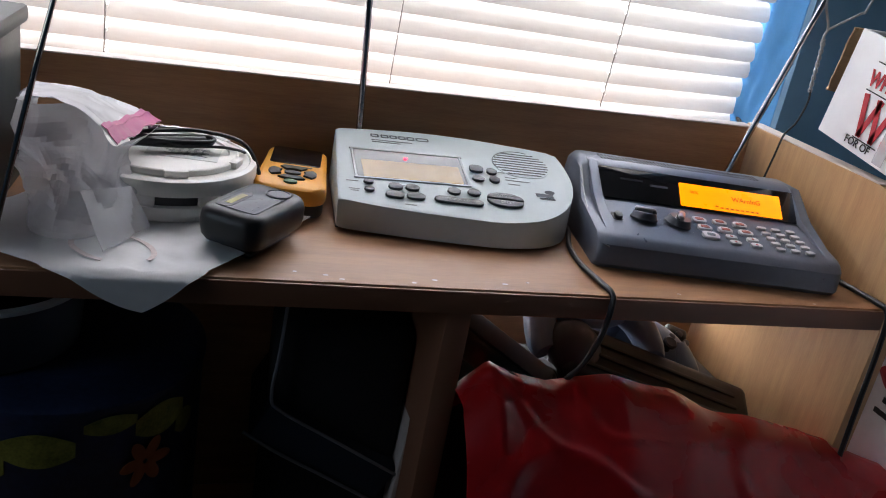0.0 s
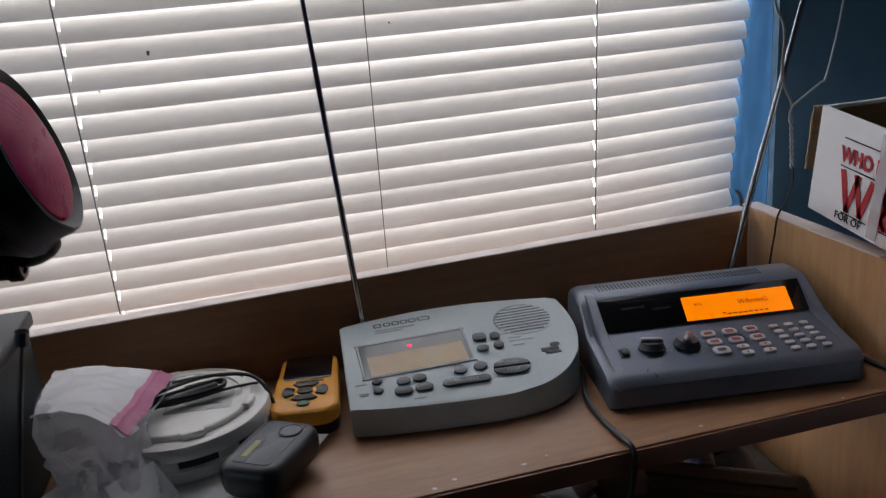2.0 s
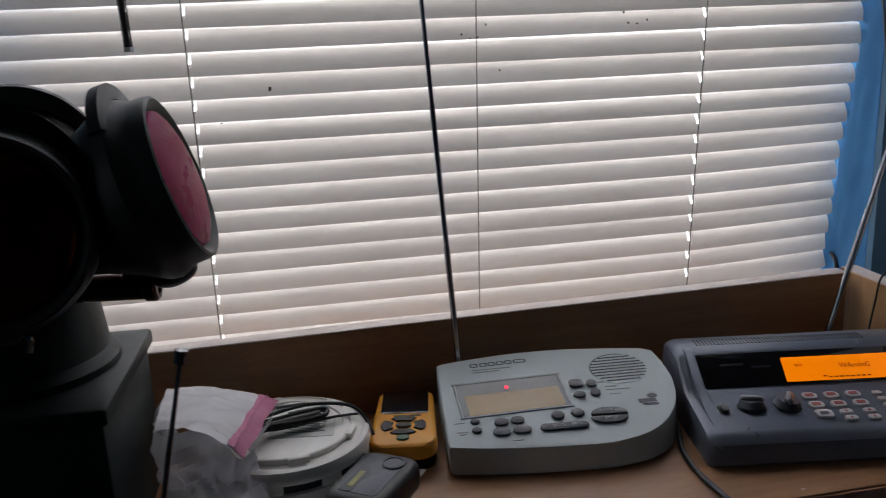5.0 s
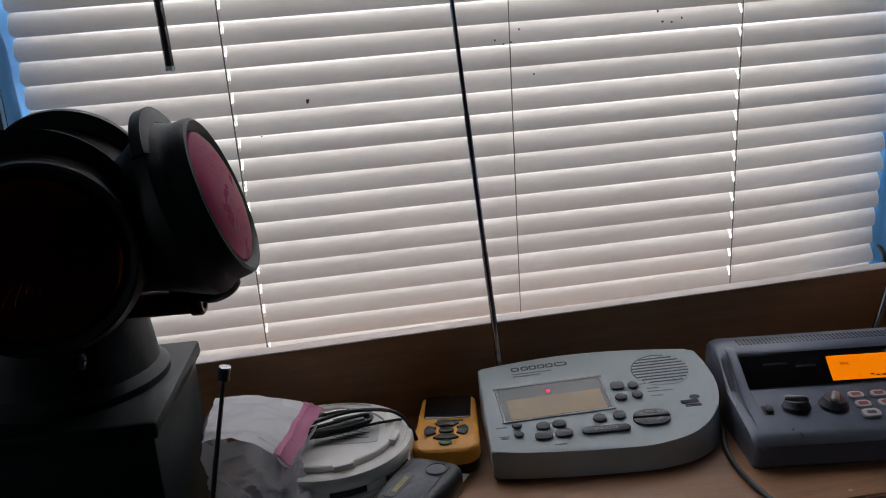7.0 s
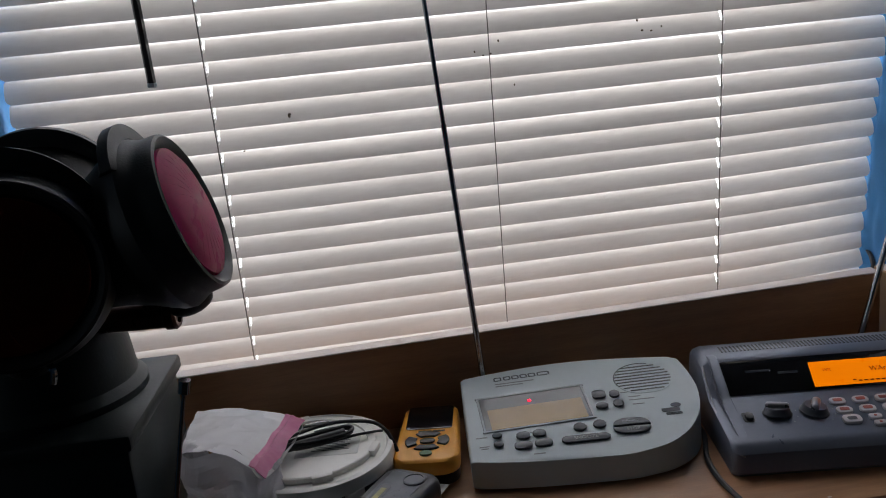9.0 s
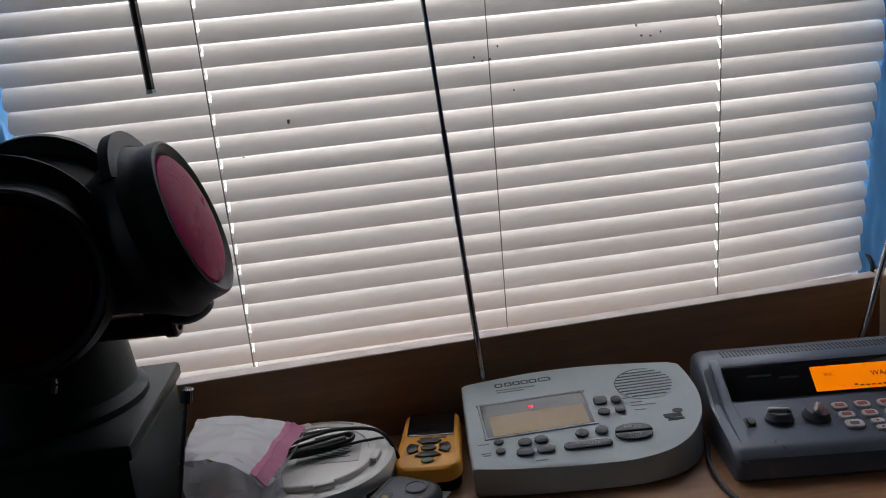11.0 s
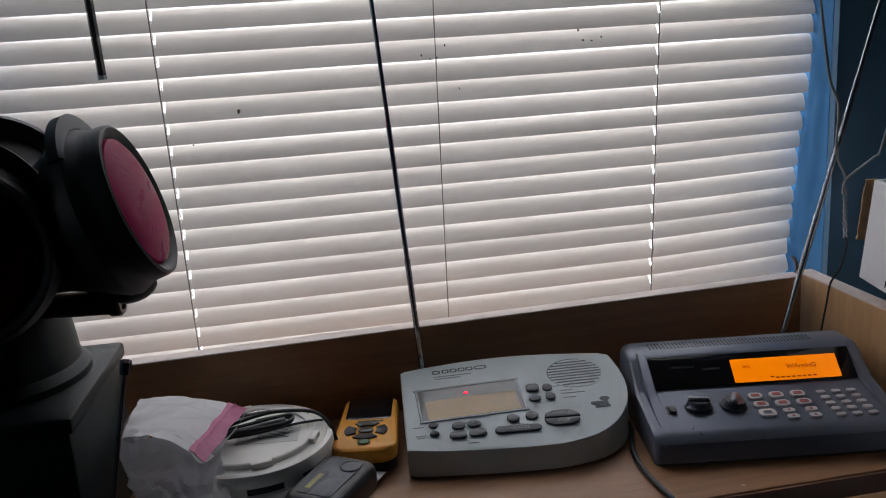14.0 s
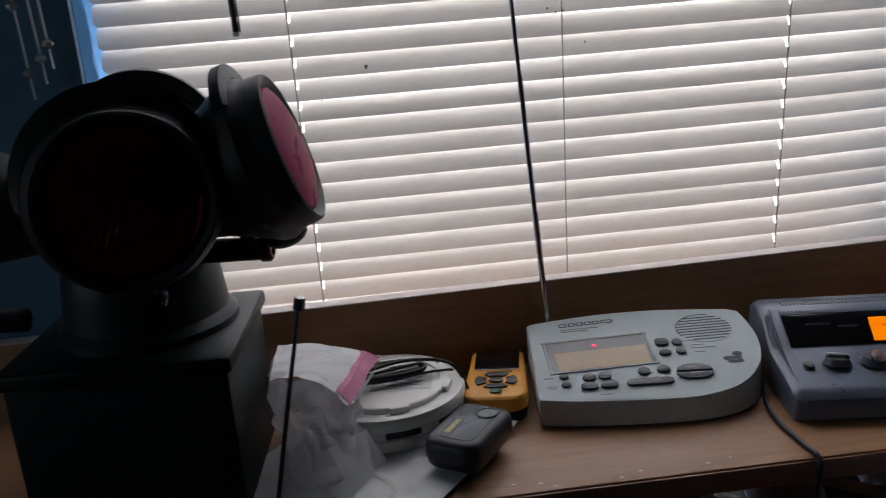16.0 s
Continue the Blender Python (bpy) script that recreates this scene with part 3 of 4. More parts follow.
def antenna(m, base, tip, r0, label):
    """A telescopic rod in sections that grow thinner."""
    a = thing("telescopic_antenna", m, label, "antenna")
    base, tip = Vector(base), Vector(tip)
    k = 5
    for i in range(k):
        p, q = base.lerp(tip, i / k), base.lerp(tip, (i + 1) / k)
        r = r0 * (1 - 0.14 * i)
        part("section", tube([p, q], r, 12, smooth=False), CHROME, a)
        if i:
            part("collar", tube([p - (q - p).normalized() * 0.002, p + (q - p).normalized() * 0.001], r * 1.22, 12, smooth=False), CHROME, a)
    return a


antenna(pose(0.0285, 1.5005, Z), (0.0, 0, 0.030), (-0.0365, 0.0, 0.63), 0.0027, "chrome telescopic antenna rising behind the silver radio")
part("antenna_base", box(0.011, 0.008, 0.030, (0.0285, 0.1090, 0.022), 0.002), BLACK, radio)

# ---- desktop scanner ----
scan = thing("scanner_radio", pose(0.192, 1.344, Z, 0, 0, -9.3), "gunmetal desktop scanner radio with lit amber display", "scanner")
SW = 0.199
prof = [(0.004, 0.0), (0.0, 0.004), (0.002, 0.0190), (0.006, 0.0232), (0.012, 0.0257), (0.069, 0.0337), (0.0710, 0.0345), (0.0945, 0.0545), (0.0985, 0.0566), (0.112, 0.0578), (0.130, 0.0565), (0.140, 0.0510), (0.143, 0.042), (0.143, 0.004), (0.139, 0.0)]


def profile_body(pr, x0, x1, inset):
    """A body with a side profile (y, z), its ends rounded in by inset steps."""
    own = bmesh.new()
    cols = []
    for x, s in ((x0, 0.0), (x0 + 0.0012, 0.45), (x0 + 0.004, 0.85), (x0 + 0.008, 1.0), (x1 - 0.008, 1.0), (x1 - 0.004, 0.85), (x1 - 0.0012, 0.45), (x1, 0.0)):
        k = inset * (1 - s)
        cy, cz = 0.063, 0.022
        cols.append([own.verts.new((x, y + (cy - y) * k / 0.063, max(0.0, z + (cz - z) * k / 0.04) if z > 0.004 else z)) for y, z in pr])
    n = len(pr)
    for a, b in zip(cols, cols[1:]):
        for i in range(n):
            j = (i + 1) % n
            own.faces.new((a[i], a[j], b[j], b[i]))
    own.faces.new(cols[0]), own.faces.new(cols[-1][::-1])
    return own


part("body", profile_body(prof, -0.004, SW, 0.006), GUN, scan, angle=28)
FY, FZ = 0.0710, 0.0345          # foot of the slanted display face
fa = math.degrees(math.atan2(0.0200, 0.0235))


def face(x, v, lift=0.0):
    return pose(x, FY, FZ, fa, 0, 0) @ Matrix.Translation((0, v, lift))


def deck(x, y, lift=0.0, rz=0.0):
    return pose(x, y, 0.0257 + (y - 0.012) * 0.1404, math.degrees(math.atan(0.1404)), 0, rz) @ Matrix.Translation((0, 0, lift))


FL = 0.0308
part("display_bezel", pad(0.178, FL - 0.0006, 0.001, 0.0012, 0.0003), BLACKGLOSS, scan, "black glossy display panel", m=face(0.1002, FL / 2))
# raised cheeks at both ends of the display
for x, sx in ((0.0070, 1), (0.1915, -1)):
    ck = prism([(0.012, -0.0030), (0.071, 0.0055), (0.095, 0.0265), (0.110, 0.0288), (0.096, 0.0298), (0.066, 0.0105), (0.040, 0.0040)][::-1], -0.0040, lambda a, b: 0.0040, 0.0014, 3)
    ck.transform(Matrix(((0, 0, 1, x), (1, 0, 0, 0.0), (0, 1, 0, 0.0283), (0, 0, 0, 1))))
    part("cheek", ck, GUN, scan)
lcd = part("lcd", pad(0.0920, 0.0222, 0.0006, 0.0006, 0.0), AMBER, scan, "glowing amber screen", m=face(0.1282, 0.0130, 0.0012))
lettering("lcd_text", "WArnInG", 0.0064, LCDINK, lcd, Matrix.Translation((0.014, 0.0012, 0.0007)))
lettering("lcd_text", "WX", 0.0040, LCDINK, lcd, Matrix.Translation((-0.0330, 0.0030, 0.0007)))
part("lcd_bars", bars([(-0.0135, -0.0075, 0.0028)] + [(-0.009 + 0.0046 * i, -0.0085, 0.0030) for i in range(8)], 0.0013, Matrix.Translation((0, 0, 0.0007))), LCDINK, lcd)
part("maker_mark", bars([(0, 0.003, 0.020), (0.024, 0.0, 0.016)], 0.0022, Matrix()), GUNDARK, scan, m=face(0.040, 0.017, 0.0014))
part("switch_well", pad(0.0082, 0.0125, 0.002, 0.0004, 0.0), BLACK, scan, m=deck(0.0184, 0.0405, 0.0001))
part("switch", pad(0.0058, 0.0085, 0.0018, 0.0032, 0.0008), BLACK, scan, m=deck(0.0187, 0.0390, 0.0003))


def knob(x, y, rz):
    k = part("knob", lathe([(0.0112, 0), (0.0112, 0.0012), (0.0100, 0.0026), (0.0094, 0.0048), (0.0084, 0.0060), (0, 0.0062)], 32), GUNDARK, scan, "dark dial with a chrome pointer ridge", m=deck(x, y, 0, rz))
    g = box(0.0180, 0.0066, 0.0058, (0, 0, 0.0066), 0.0025, 3)
    part("pointer", g, KNOBM, k)
    tk = bmesh.new()
    for a in np.linspace(-0.9, 0.7, 4):
        box(0.0009, 0.0009, 0.0002, (0.0152 * math.cos(a), 0.0152 * math.sin(a), 0.0001), bm=tk)
    part("dial_marks", tk, INKLIGHT, scan, m=deck(x, y))


knob(0.0415, 0.0425, 165)
knob(0.0700, 0.0418, 65)
for r in range(2):
    for c in range(3):
        k = part("key", pad(0.0118, 0.0082, 0.0028, 0.0022, 0.0007), KEYW, scan, "pale key with red print", m=deck(0.0917 + 0.0178 * c + 0.0004 * r, 0.0520 - 0.0126 * r))
        part("key_print", pad(0.0070, 0.0038, 0.001, 0.0003, 0.0, Matrix.Translation((0, 0, 0.0023))), KEYR, k)
k = part("key", pad(0.0135, 0.0096, 0.0028, 0.0024, 0.0007), KEYW, scan, m=deck(0.0928, 0.0268))
part("key_print", pad(0.0070, 0.0040, 0.0014, 0.0003, 0.0, Matrix.Translation((0, 0, 0.0023))), INK, k)
for x, y in ((0.1108, 0.0285), (0.1290, 0.0284), (0.1112, 0.0199), (0.1290, 0.0197)):
    k = part("key", pad(0.0094, 0.0052, 0.0015, 0.0022, 0.0006), KEYW, scan, m=deck(x, y))
    part("key_print", pad(0.0022, 0.0022, 0.0008, 0.0003, 0.0, Matrix.Translation((0, 0, 0.0021))), KEYR, k)
for r in range(5):
    for c in range(3):
        part("key", pad(0.0076, 0.0040, 0.0012, 0.0022, 0.0006), KEYW, scan, m=deck(0.1467 + 0.0128 * c + 0.0006 * r, 0.0518 - 0.0083 * r))
for i in range(46):
    part("vent_slot", box(0.0013, 0.0125, 0.0008, (0.018 + 0.0032 * i, 0.1150, 0.0575), m=Matrix.Rotation(radians(-1), 4, "X")), BLACK, scan)
part("trim_strip", tube([(-0.0028, 0.094, 0.053), (-0.0030, 0.060, 0.0325), (-0.0026, 0.020, 0.0235), (-0.0010, 0.006, 0.0195), (0.004, 0.0012, 0.0175)], 0.0007, 6), KNOBM, scan, "thin bright edge strip")
antenna(pose(0.3835, 1.4885, Z), (-0.0055, 0, 0.028), (0.169, 0.0, 0.66), 0.0030, "chrome telescopic antenna leaning out behind the scanner")
part("antenna_socket", lathe([(0.006, 0.0), (0.006, 0.015), (0.004, 0.028), (0, 0.028)], 16, pose(0.166, 0.174, 0)), BLACK, scan)

# ---- small things on the shelf ----


def taper_outline(w0, w1, l, r):
    """Outline of a rounded body l long, w0 wide in front and w1 behind."""
    pts = []
    for x, y, a0 in ((w1 / 2 - r, l - r, 0), (-w1 / 2 + r, l - r, 90), (-w0 / 2 + r * 1.5, r * 1.5, 180), (w0 / 2 - r * 1.5, r * 1.5, 270)):
        k = r if y > l / 2 else r * 1.5
        for i in range(6):
            a = radians(a0 + 18 * i)
            pts.append((x + k * math.cos(a), y + k * math.sin(a)))
    return pts


yel = thing("lightning_detector", pose(-0.0385, 1.4005, Z + 0.0005, 0, 0, -10.5), "yellow handheld lightning detector with dark screen", "detector")
yo = taper_outline(0.0540, 0.0480, 0.0985, 0.0095)
part("back_shell", prism([(x * 0.95, 0.003 + y * 0.965) for x, y in yo], 0.0, lambda x, y: 0.0125, 0.002), BLACK, yel, "black lower shell")
part("front_shell", loft(lambda i: [(x, y + i) for x, y in taper_outline(0.0540 - 2 * i, 0.0480 - 2 * i, 0.0985 - 2 * i, 0.0105 - i)], [(0.0110, 0.0006), (0.0125, 0.0), (0.0190, 0.0), (lambda x, y: 0.0220 + 0.02 * y, 0.0008), (lambda x, y: 0.0234 + 0.02 * y, 0.0024), (lambda x, y: 0.0240 + 0.02 * y, 0.0050)]), YELLOW, yel, angle=30)


def ytop(x, y, lift=0.0, rz=0.0):
    return pose(x, y, 0.0240 + 0.02 * y + lift, math.degrees(math.atan(0.02)), 0, rz)


part("screen", pad(0.0390, 0.0410, 0.003, 0.0007, 0.0002), BLACKGLOSS, yel, "blank black screen", m=ytop(0, 0.0735, -0.0002))
part("maker_mark", bars([(-0.003, 0, 0.011), (0.0085, 0, 0.010)], 0.0026, Matrix()), BLACK, yel, m=ytop(0, 0.0488, 0.0002))
arc = lambda a0, a1, r0, r1: [(r0 * 1.25 * math.cos(a), r0 * math.sin(a)) for a in np.linspace(a0, a1, 8)] + [(r1 * 1.25 * math.cos(a), r1 * math.sin(a)) for a in np.linspace(a1, a0, 8)]
for k in range(4):
    a = math.pi / 2 * k
    part("arrow_button", prism(arc(a - 0.60, a + 0.60, 0.0145, 0.0080), 0, lambda x, y: 0.0016, 0.0004), BLACK, yel, m=ytop(0, 0.0315))
part("select_button", pad(0.0125, 0.0068, 0.0034, 0.0016, 0.0005), BLACK, yel, m=ytop(0, 0.0315))
part("power_button", pad(0.0100, 0.0070, 0.0035, 0.0016, 0.0005), GREENB, yel, m=ytop(0, 0.0115))

pag = thing("pocket_detector", pose(-0.0660, 1.3500, Z, 0, 0, -34.0), "small black pager-like storm detector on its belt clip", "detector")
pb_ = loft(lambda i: rounded(0.0475 - 2 * i, 0.0705 - 2 * i, 0.0125 - i, 8), [(0.0080, 0.0060), (0.0090, 0.0035), (0.0120, 0.0012), (0.0170, 0.0), (0.0240, 0.0), (0.0275, 0.0008), (0.0300, 0.0026), (0.0315, 0.0052), (0.0320, 0.0085)])
part("body", pb_, BLACK, pag, angle=30)
part("face_plate", pad(0.0300, 0.053, 0.004, 0.0009, 0.0005), GUNDARK, pag, "dark grey face plate", m=pose(0, 0, 0.0316))
part("dial", lathe([(0.0082, 0), (0.0082, 0.0010), (0.0072, 0.0014), (0.0070, 0.0009), (0, 0.0010)], 28), GUNDARK, pag, m=pose(0.0075, 0.017, 0.0323))
part("badge", pad(0.0085, 0.033, 0.004, 0.0005, 0.0), BLACK, pag, m=pose(-0.0080, -0.010, 0.0323))
part("badge_print", bars([(0, 0, 0.021)], 0.0042, Matrix.Rotation(radians(90), 4, "Z")), TINY, pag, "pale green lettering bar", m=pose(-0.0080, -0.010, 0.0329))
for i in range(4):
    for j in range(2):
        part("speaker_hole", pad(0.0012, 0.0012, 0.0005, 0.0002, 0.0, n=2), BLACK, pag, m=pose(0.004 + 0.006 * j, -0.020 + 0.0070 * i, 0.0324))
clip = box(0.026, 0.056, 0.0035, (0, 0.004, 0.0018), 0.0012)
box(0.022, 0.008, 0.012, (0, 0.027, 0.0072), 0.0015, bm=clip)
box(0.020, 0.014, 0.010, (0, -0.016, 0.0066), 0.0015, bm=clip)
part("belt_clip", clip, BLACK, pag)

# smoke detector lying face down, its mounting side up
SMX, SMY = -0.1260, 1.4320
sm = thing("smoke_detector", pose(SMX, SMY, Z, 0, 0, 20), "off-white round smoke detector lying face down on paper", "smoke detector")
R = 0.0662
part("cover", lathe([(0, 0.0012), (R * 0.80, 0.0012), (R * 0.97, 0.0045), (R, 0.0095), (R, 0.0145), (R * 0.975, 0.0155), (0, 0.0155)], 72), WHITEP, sm)
part("dark_gap", lathe([(R * 0.955, 0.0150), (R * 0.955, 0.0222)], 72), BLACK, sm, "dark vent slots")
for i in range(9):
    a = 2 * math.pi * i / 9
    part("vent_rib", box(0.016, 0.003, 0.0075, (0, 0, 0), 0.0006), WHITEP, sm, m=pose(0.962 * R * math.cos(a), 0.962 * R * math.sin(a), 0.0187, 0, 0, math.degrees(a) + 90))
part("body_ring", lathe([(R * 0.955, 0.0215), (R * 0.99, 0.0220), (R, 0.0235), (R, 0.0300), (R * 0.985, 0.0325), (R * 0.93, 0.0335), (R * 0.915, 0.0325), (0, 0.0325)], 72), WHITEP, sm)
part("mounting_plate", lathe([(0.0525, 0.0320), (0.0525, 0.0362), (0.0515, 0.0370), (0.046, 0.0370), (0.0455, 0.0352), (0, 0.0352)], 72), WHITEP, sm)
for i in range(6):
    a = 2 * math.pi * i / 6 + 0.35
    part("tab", box(0.016, 0.006, 0.005, (0, 0, 0), 0.0008), WHITEP, sm, m=pose(0.0530 * math.cos(a), 0.0530 * math.sin(a), 0.0350, 0, 0, math.degrees(a) + 90))
part("label", pad(0.050, 0.030, 0.001, 0.0003, 0.0), LABELM, sm, "printed paper label", m=pose(0.012, -0.008, 0.0352, 0, 0, -28))
part("label_print", bars([(0, 0.009 - 0.0026 * i, 0.030 - 0.004 * (i % 3)) for i in range(7)], 0.0009, Matrix()), INK, sm, m=pose(0.014, -0.009, 0.0356, 0, 0, -28))

# cable with a plug on the smoke detector
cab = thing("audio_cable", pose(SMX, SMY, Z + 0.0365), "coiled thin black cable with a silver plug", "cable")
cpts = [(0.004, 0.012, 0.0050), (0.022, 0.015, 0.0048), (0.034, 0.006, 0.0052), (0.022, -0.006, 0.0050), (-0.010, -0.012, 0.0050), (-0.022, -0.006, 0.0075), (0.0, 0.002, 0.0078), (0.030, 0.010, 0.0078), (0.033, 0.000, 0.0075), (0.012, -0.008, 0.0078), (-0.018, -0.011, 0.0085), (-0.024, -0.004, 0.009), (0.005, 0.010, 0.0105), (0.030, 0.013, 0.0105), (0.056, 0.008, 0.006), (0.0675, -0.006, -0.010), (0.0690, -0.014, -0.030)]
part("lead", tube(cpts, 0.0015, 7, 7), BLACK, cab)
part("lead_loop", tube([(0.070, -0.004, -0.034), (0.064, 0.020, -0.010), (0.045, 0.002, 0.0030), (0.010, -0.004, 0.0025), (-0.02, -0.010, 0.0035)], 0.0011, 7, 8), BLACK, cab)
part("sleeve", tube([(-0.022, -0.012, 0.0060), (0.012, -0.005, 0.0075), (0.028, 0.001, 0.0070)], 0.0034, 10, 6), BLACK, cab, "thick black plug sleeve")
part("plug", tube([(-0.012, 0.018, 0.0080), (0.010, 0.020, 0.0085)], 0.0024, 12, smooth=False), CHROME, cab, "silver jack plug")
part("plug_tip", tube([(0.010, 0.020, 0.0085), (0.014, 0.0203, 0.0086), (0.0165, 0.0205, 0.0087)], 0.0017, 10, smooth=False), CHROME, cab)


# paper under the detectors: it lies on the shelf and one corner hangs over the front edge
pap = thing("paper_sheet", pose(0, 0, Z), "crumpled white paper hanging over the shelf's front edge", "paper")


def paper_at(u, v):
    a, b, c, d = Vector((-0.262, 1.345)), Vector((-0.128, 1.250)), Vector((-0.022, 1.392)), Vector((-0.150, 1.485))
    p = (a * (1 - u) + b * u) * (1 - v) + (d * (1 - u) + c * u) * v
    k = max(0, u - 0.72) / 0.28 * max(0, 0.28 - v) / 0.28
    p += Vector((-0.003, 0.011)) * k * k
    x, y = p
    wob = 0.0022 * noise.noise(Vector((x * 28, y * 28, 1.0))) + 0.0012 * abs(noise.noise(Vector((x * 60, y * 45, 4.0))))
    z = 0.0030 + wob
    if x > -0.06:
        z += 0.004 * ((x + 0.06) / 0.04) ** 2
    over = 1.2925 - y
    if over > 0:
        k = min(over, 0.012)
        y = 1.2925 - k * 0.55 - max(0, over - 0.012) * 0.12
        z = 0.0030 - 0.35 * k - max(0, over - 0.012) * 0.97
    return (x, y, z)


part("page", sheet(44, 44, paper_at, 0.0003), PAPER, pap, angle=80)
ring = sheet(26, 3, lambda u, v: Vector(paper_at(0.62 + (0.15 + 0.02 * v) * math.cos(6.28 * u * 0.8), 0.26 + (0.10 + 0.02 * v) * math.sin(6.28 * u * 0.8))) + Vector((0, 0, 0.0007)), 0.0002)
part("stain", ring, PAPERSTAIN, pap, "faint pink ring on the paper")

# zip bag lying against the beacon's base
bag = thing("zip_bag", pose(-0.178, 1.388, Z), "crumpled translucent plastic zip bag with a pink seal", "plastic bag")


BAG_TOP = [(-0.034, 0.072, 0.066), (-0.036, 0.020, 0.074), (-0.026, -0.036, 0.080), (0.008, -0.040, 0.083), (0.0245, -0.052, 0.064), (0.040, 0.005, 0.054), (0.047, 0.064, 0.047)]
BAG_LOW = [(-0.034, 0.058, 0.004), (-0.030, 0.005, 0.004), (-0.022, -0.046, 0.004), (0.000, -0.058, 0.004), (0.016, -0.048, 0.004), (0.028, -0.020, 0.005), (0.030, 0.020, 0.030)]
bag_top, bag_low = spline(BAG_TOP, 10), spline(BAG_LOW, 10)


def film_at(u, v):
    """The hanging film round the pouch, from its upper rim down to the paper."""
    i = min(59, int(u * 60))
    k = u * 60 - i
    p, q = bag_top[i].lerp(bag_top[i + 1], k), bag_low[i].lerp(bag_low[i + 1], k)
    r = p.lerp(q, v)
    out = Vector((r.x - 0.004, r.y - 0.01, 0)).normalized()
    w = math.sin(math.pi * v)
    c = Vector((r.x * 17 + r.z * 9, r.y * 17, r.z * 15 - r.x * 6))
    d = 0.017 * (0.5 - 2 * abs(noise.noise(c))) + 0.011 * (0.4 - 2 * abs(noise.noise(c * 2.1 + Vector((3, 8, 1))))) + 0.004 * noise.noise(c * 5)
    r = r + out * (d * (0.06 + w) - 0.004 * w)
    r.z = max(0.004, r.z + 0.004 * noise.noise(c * 1.7) * w)
    return r


part("pouch", sheet(66, 22, film_at, 0.00015), BAGM, bag, angle=9)


def flap_at(u, v):
    """The frosted upper panel; u runs to the zip, v to the front."""
    a, b = Vector((-0.036, 0.074, 0.068)), Vector((0.048, 0.066, 0.0485))
    c, d = Vector((0.0265, -0.056, 0.0655)), Vector((-0.031, -0.036, 0.0810))
    p = (a * (1 - u) + b * u) * (1 - v) + (d * (1 - u) + c * u) * v
    p.z += 0.010 * math.sin(math.pi * u) * (0.4 + 0.8 * v) + 0.003 * noise.noise(p * 38) + 0.003 * (0.4 - abs(noise.noise(p * 62)))
    p.y -= 0.010 * max(0, v - 0.7) * math.sin(math.pi * u)
    return p


def strip_at(u, v):
    p = flap_at(0.84 + 0.17 * u, v)
    p.z += 0.0012 + (0.0012 if 0.35 < u < 0.5 else 0)
    return p


part("flap", sheet(30, 30, flap_at, 0.0003), FROST, bag, "frosted upper panel", angle=12)
part("zip_strip", sheet(8, 36, strip_at, 0.0006), PINK, bag, "pink zip seal", angle=40)


def corner_at(u, v):
    a, b, c, d = Vector((0.006, -0.058, 0.036)), Vector((0.034, -0.026, 0.030)), Vector((0.046, -0.030, 0.0050)), Vector((0.022, -0.076, 0.0050))
    p = (a * (1 - u) + b * u) * (1 - v) + (d * (1 - u) + c * u) * v
    p += Vector((0.4, -1, 0.3)) * (0.007 * abs(noise.noise(p * 46)))
    return p


part("loose_corner", sheet(16, 16, corner_at, 0.0003), BAGCLEAR, bag, "clear crumpled corner", angle=18)

# rod antenna in front of the beacon's base
ra = thing("portable_radio", pose(-0.262, 1.205, 0.42), "black portable radio with a raised chrome rod antenna", "radio")
part("body", box(0.070, 0.030, 0.085, (-0.015, 0.0, 0.0425), 0.004, 3), BLACK, ra)
part("antenna_rod", tube([(0.0, 0, 0.080), (0.0865, -0.002, 0.470), (0.0972, 0.0, 0.5165)], 0.0016, 10, smooth=False, r2=0.0010), CHROME, ra, "thin chrome antenna rod")
part("antenna_tip", tube([(0.0970, 0.0, 0.5155), (0.0984, 0.0, 0.5220)], 0.0031, 14, smooth=False), CHROME, ra, "flat chrome knob")

# ---- signal beacon ----
bc = thing("signal_beacon", pose(-0.297, 1.432, Z), "dark multi-head signal beacon with red lenses on a box", "signal light")
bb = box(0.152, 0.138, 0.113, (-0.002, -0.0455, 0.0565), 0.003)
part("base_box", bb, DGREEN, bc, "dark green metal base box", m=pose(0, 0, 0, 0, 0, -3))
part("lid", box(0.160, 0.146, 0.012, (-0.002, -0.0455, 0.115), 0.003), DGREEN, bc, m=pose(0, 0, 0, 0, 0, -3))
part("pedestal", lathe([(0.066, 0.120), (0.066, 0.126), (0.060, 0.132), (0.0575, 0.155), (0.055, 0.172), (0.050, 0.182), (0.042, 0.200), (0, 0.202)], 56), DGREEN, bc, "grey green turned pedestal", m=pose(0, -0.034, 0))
part("hub", lathe([(0.0, 0.190), (0.040, 0.190), (0.046, 0.205), (0.048, 0.235), (0.044, 0.262), (0.034, 0.274), (0.012, 0.278), (0, 0.278)], 48), RUBBER, bc, m=pose(0, -0.040, 0))
HEADP = [(0, -0.128), (0.022, -0.128), (0.027, -0.122), (0.033, -0.085), (0.040, -0.060), (0.0475, -0.042), (0.0535, -0.031), (0.0565, -0.025), (0.0575, -0.019), (0.0560, -0.015), (0.0540, -0.012), (0.0530, -0.009), (0.0528, -0.006), (0.0526, 0.000), (0.0518, 0.0032), (0.0500, 0.0042), (0.0478, 0.0030), (0.0455, 0.0005), (0.0440, -0.001), (0.0432, -0.002), (0, -0.002)]


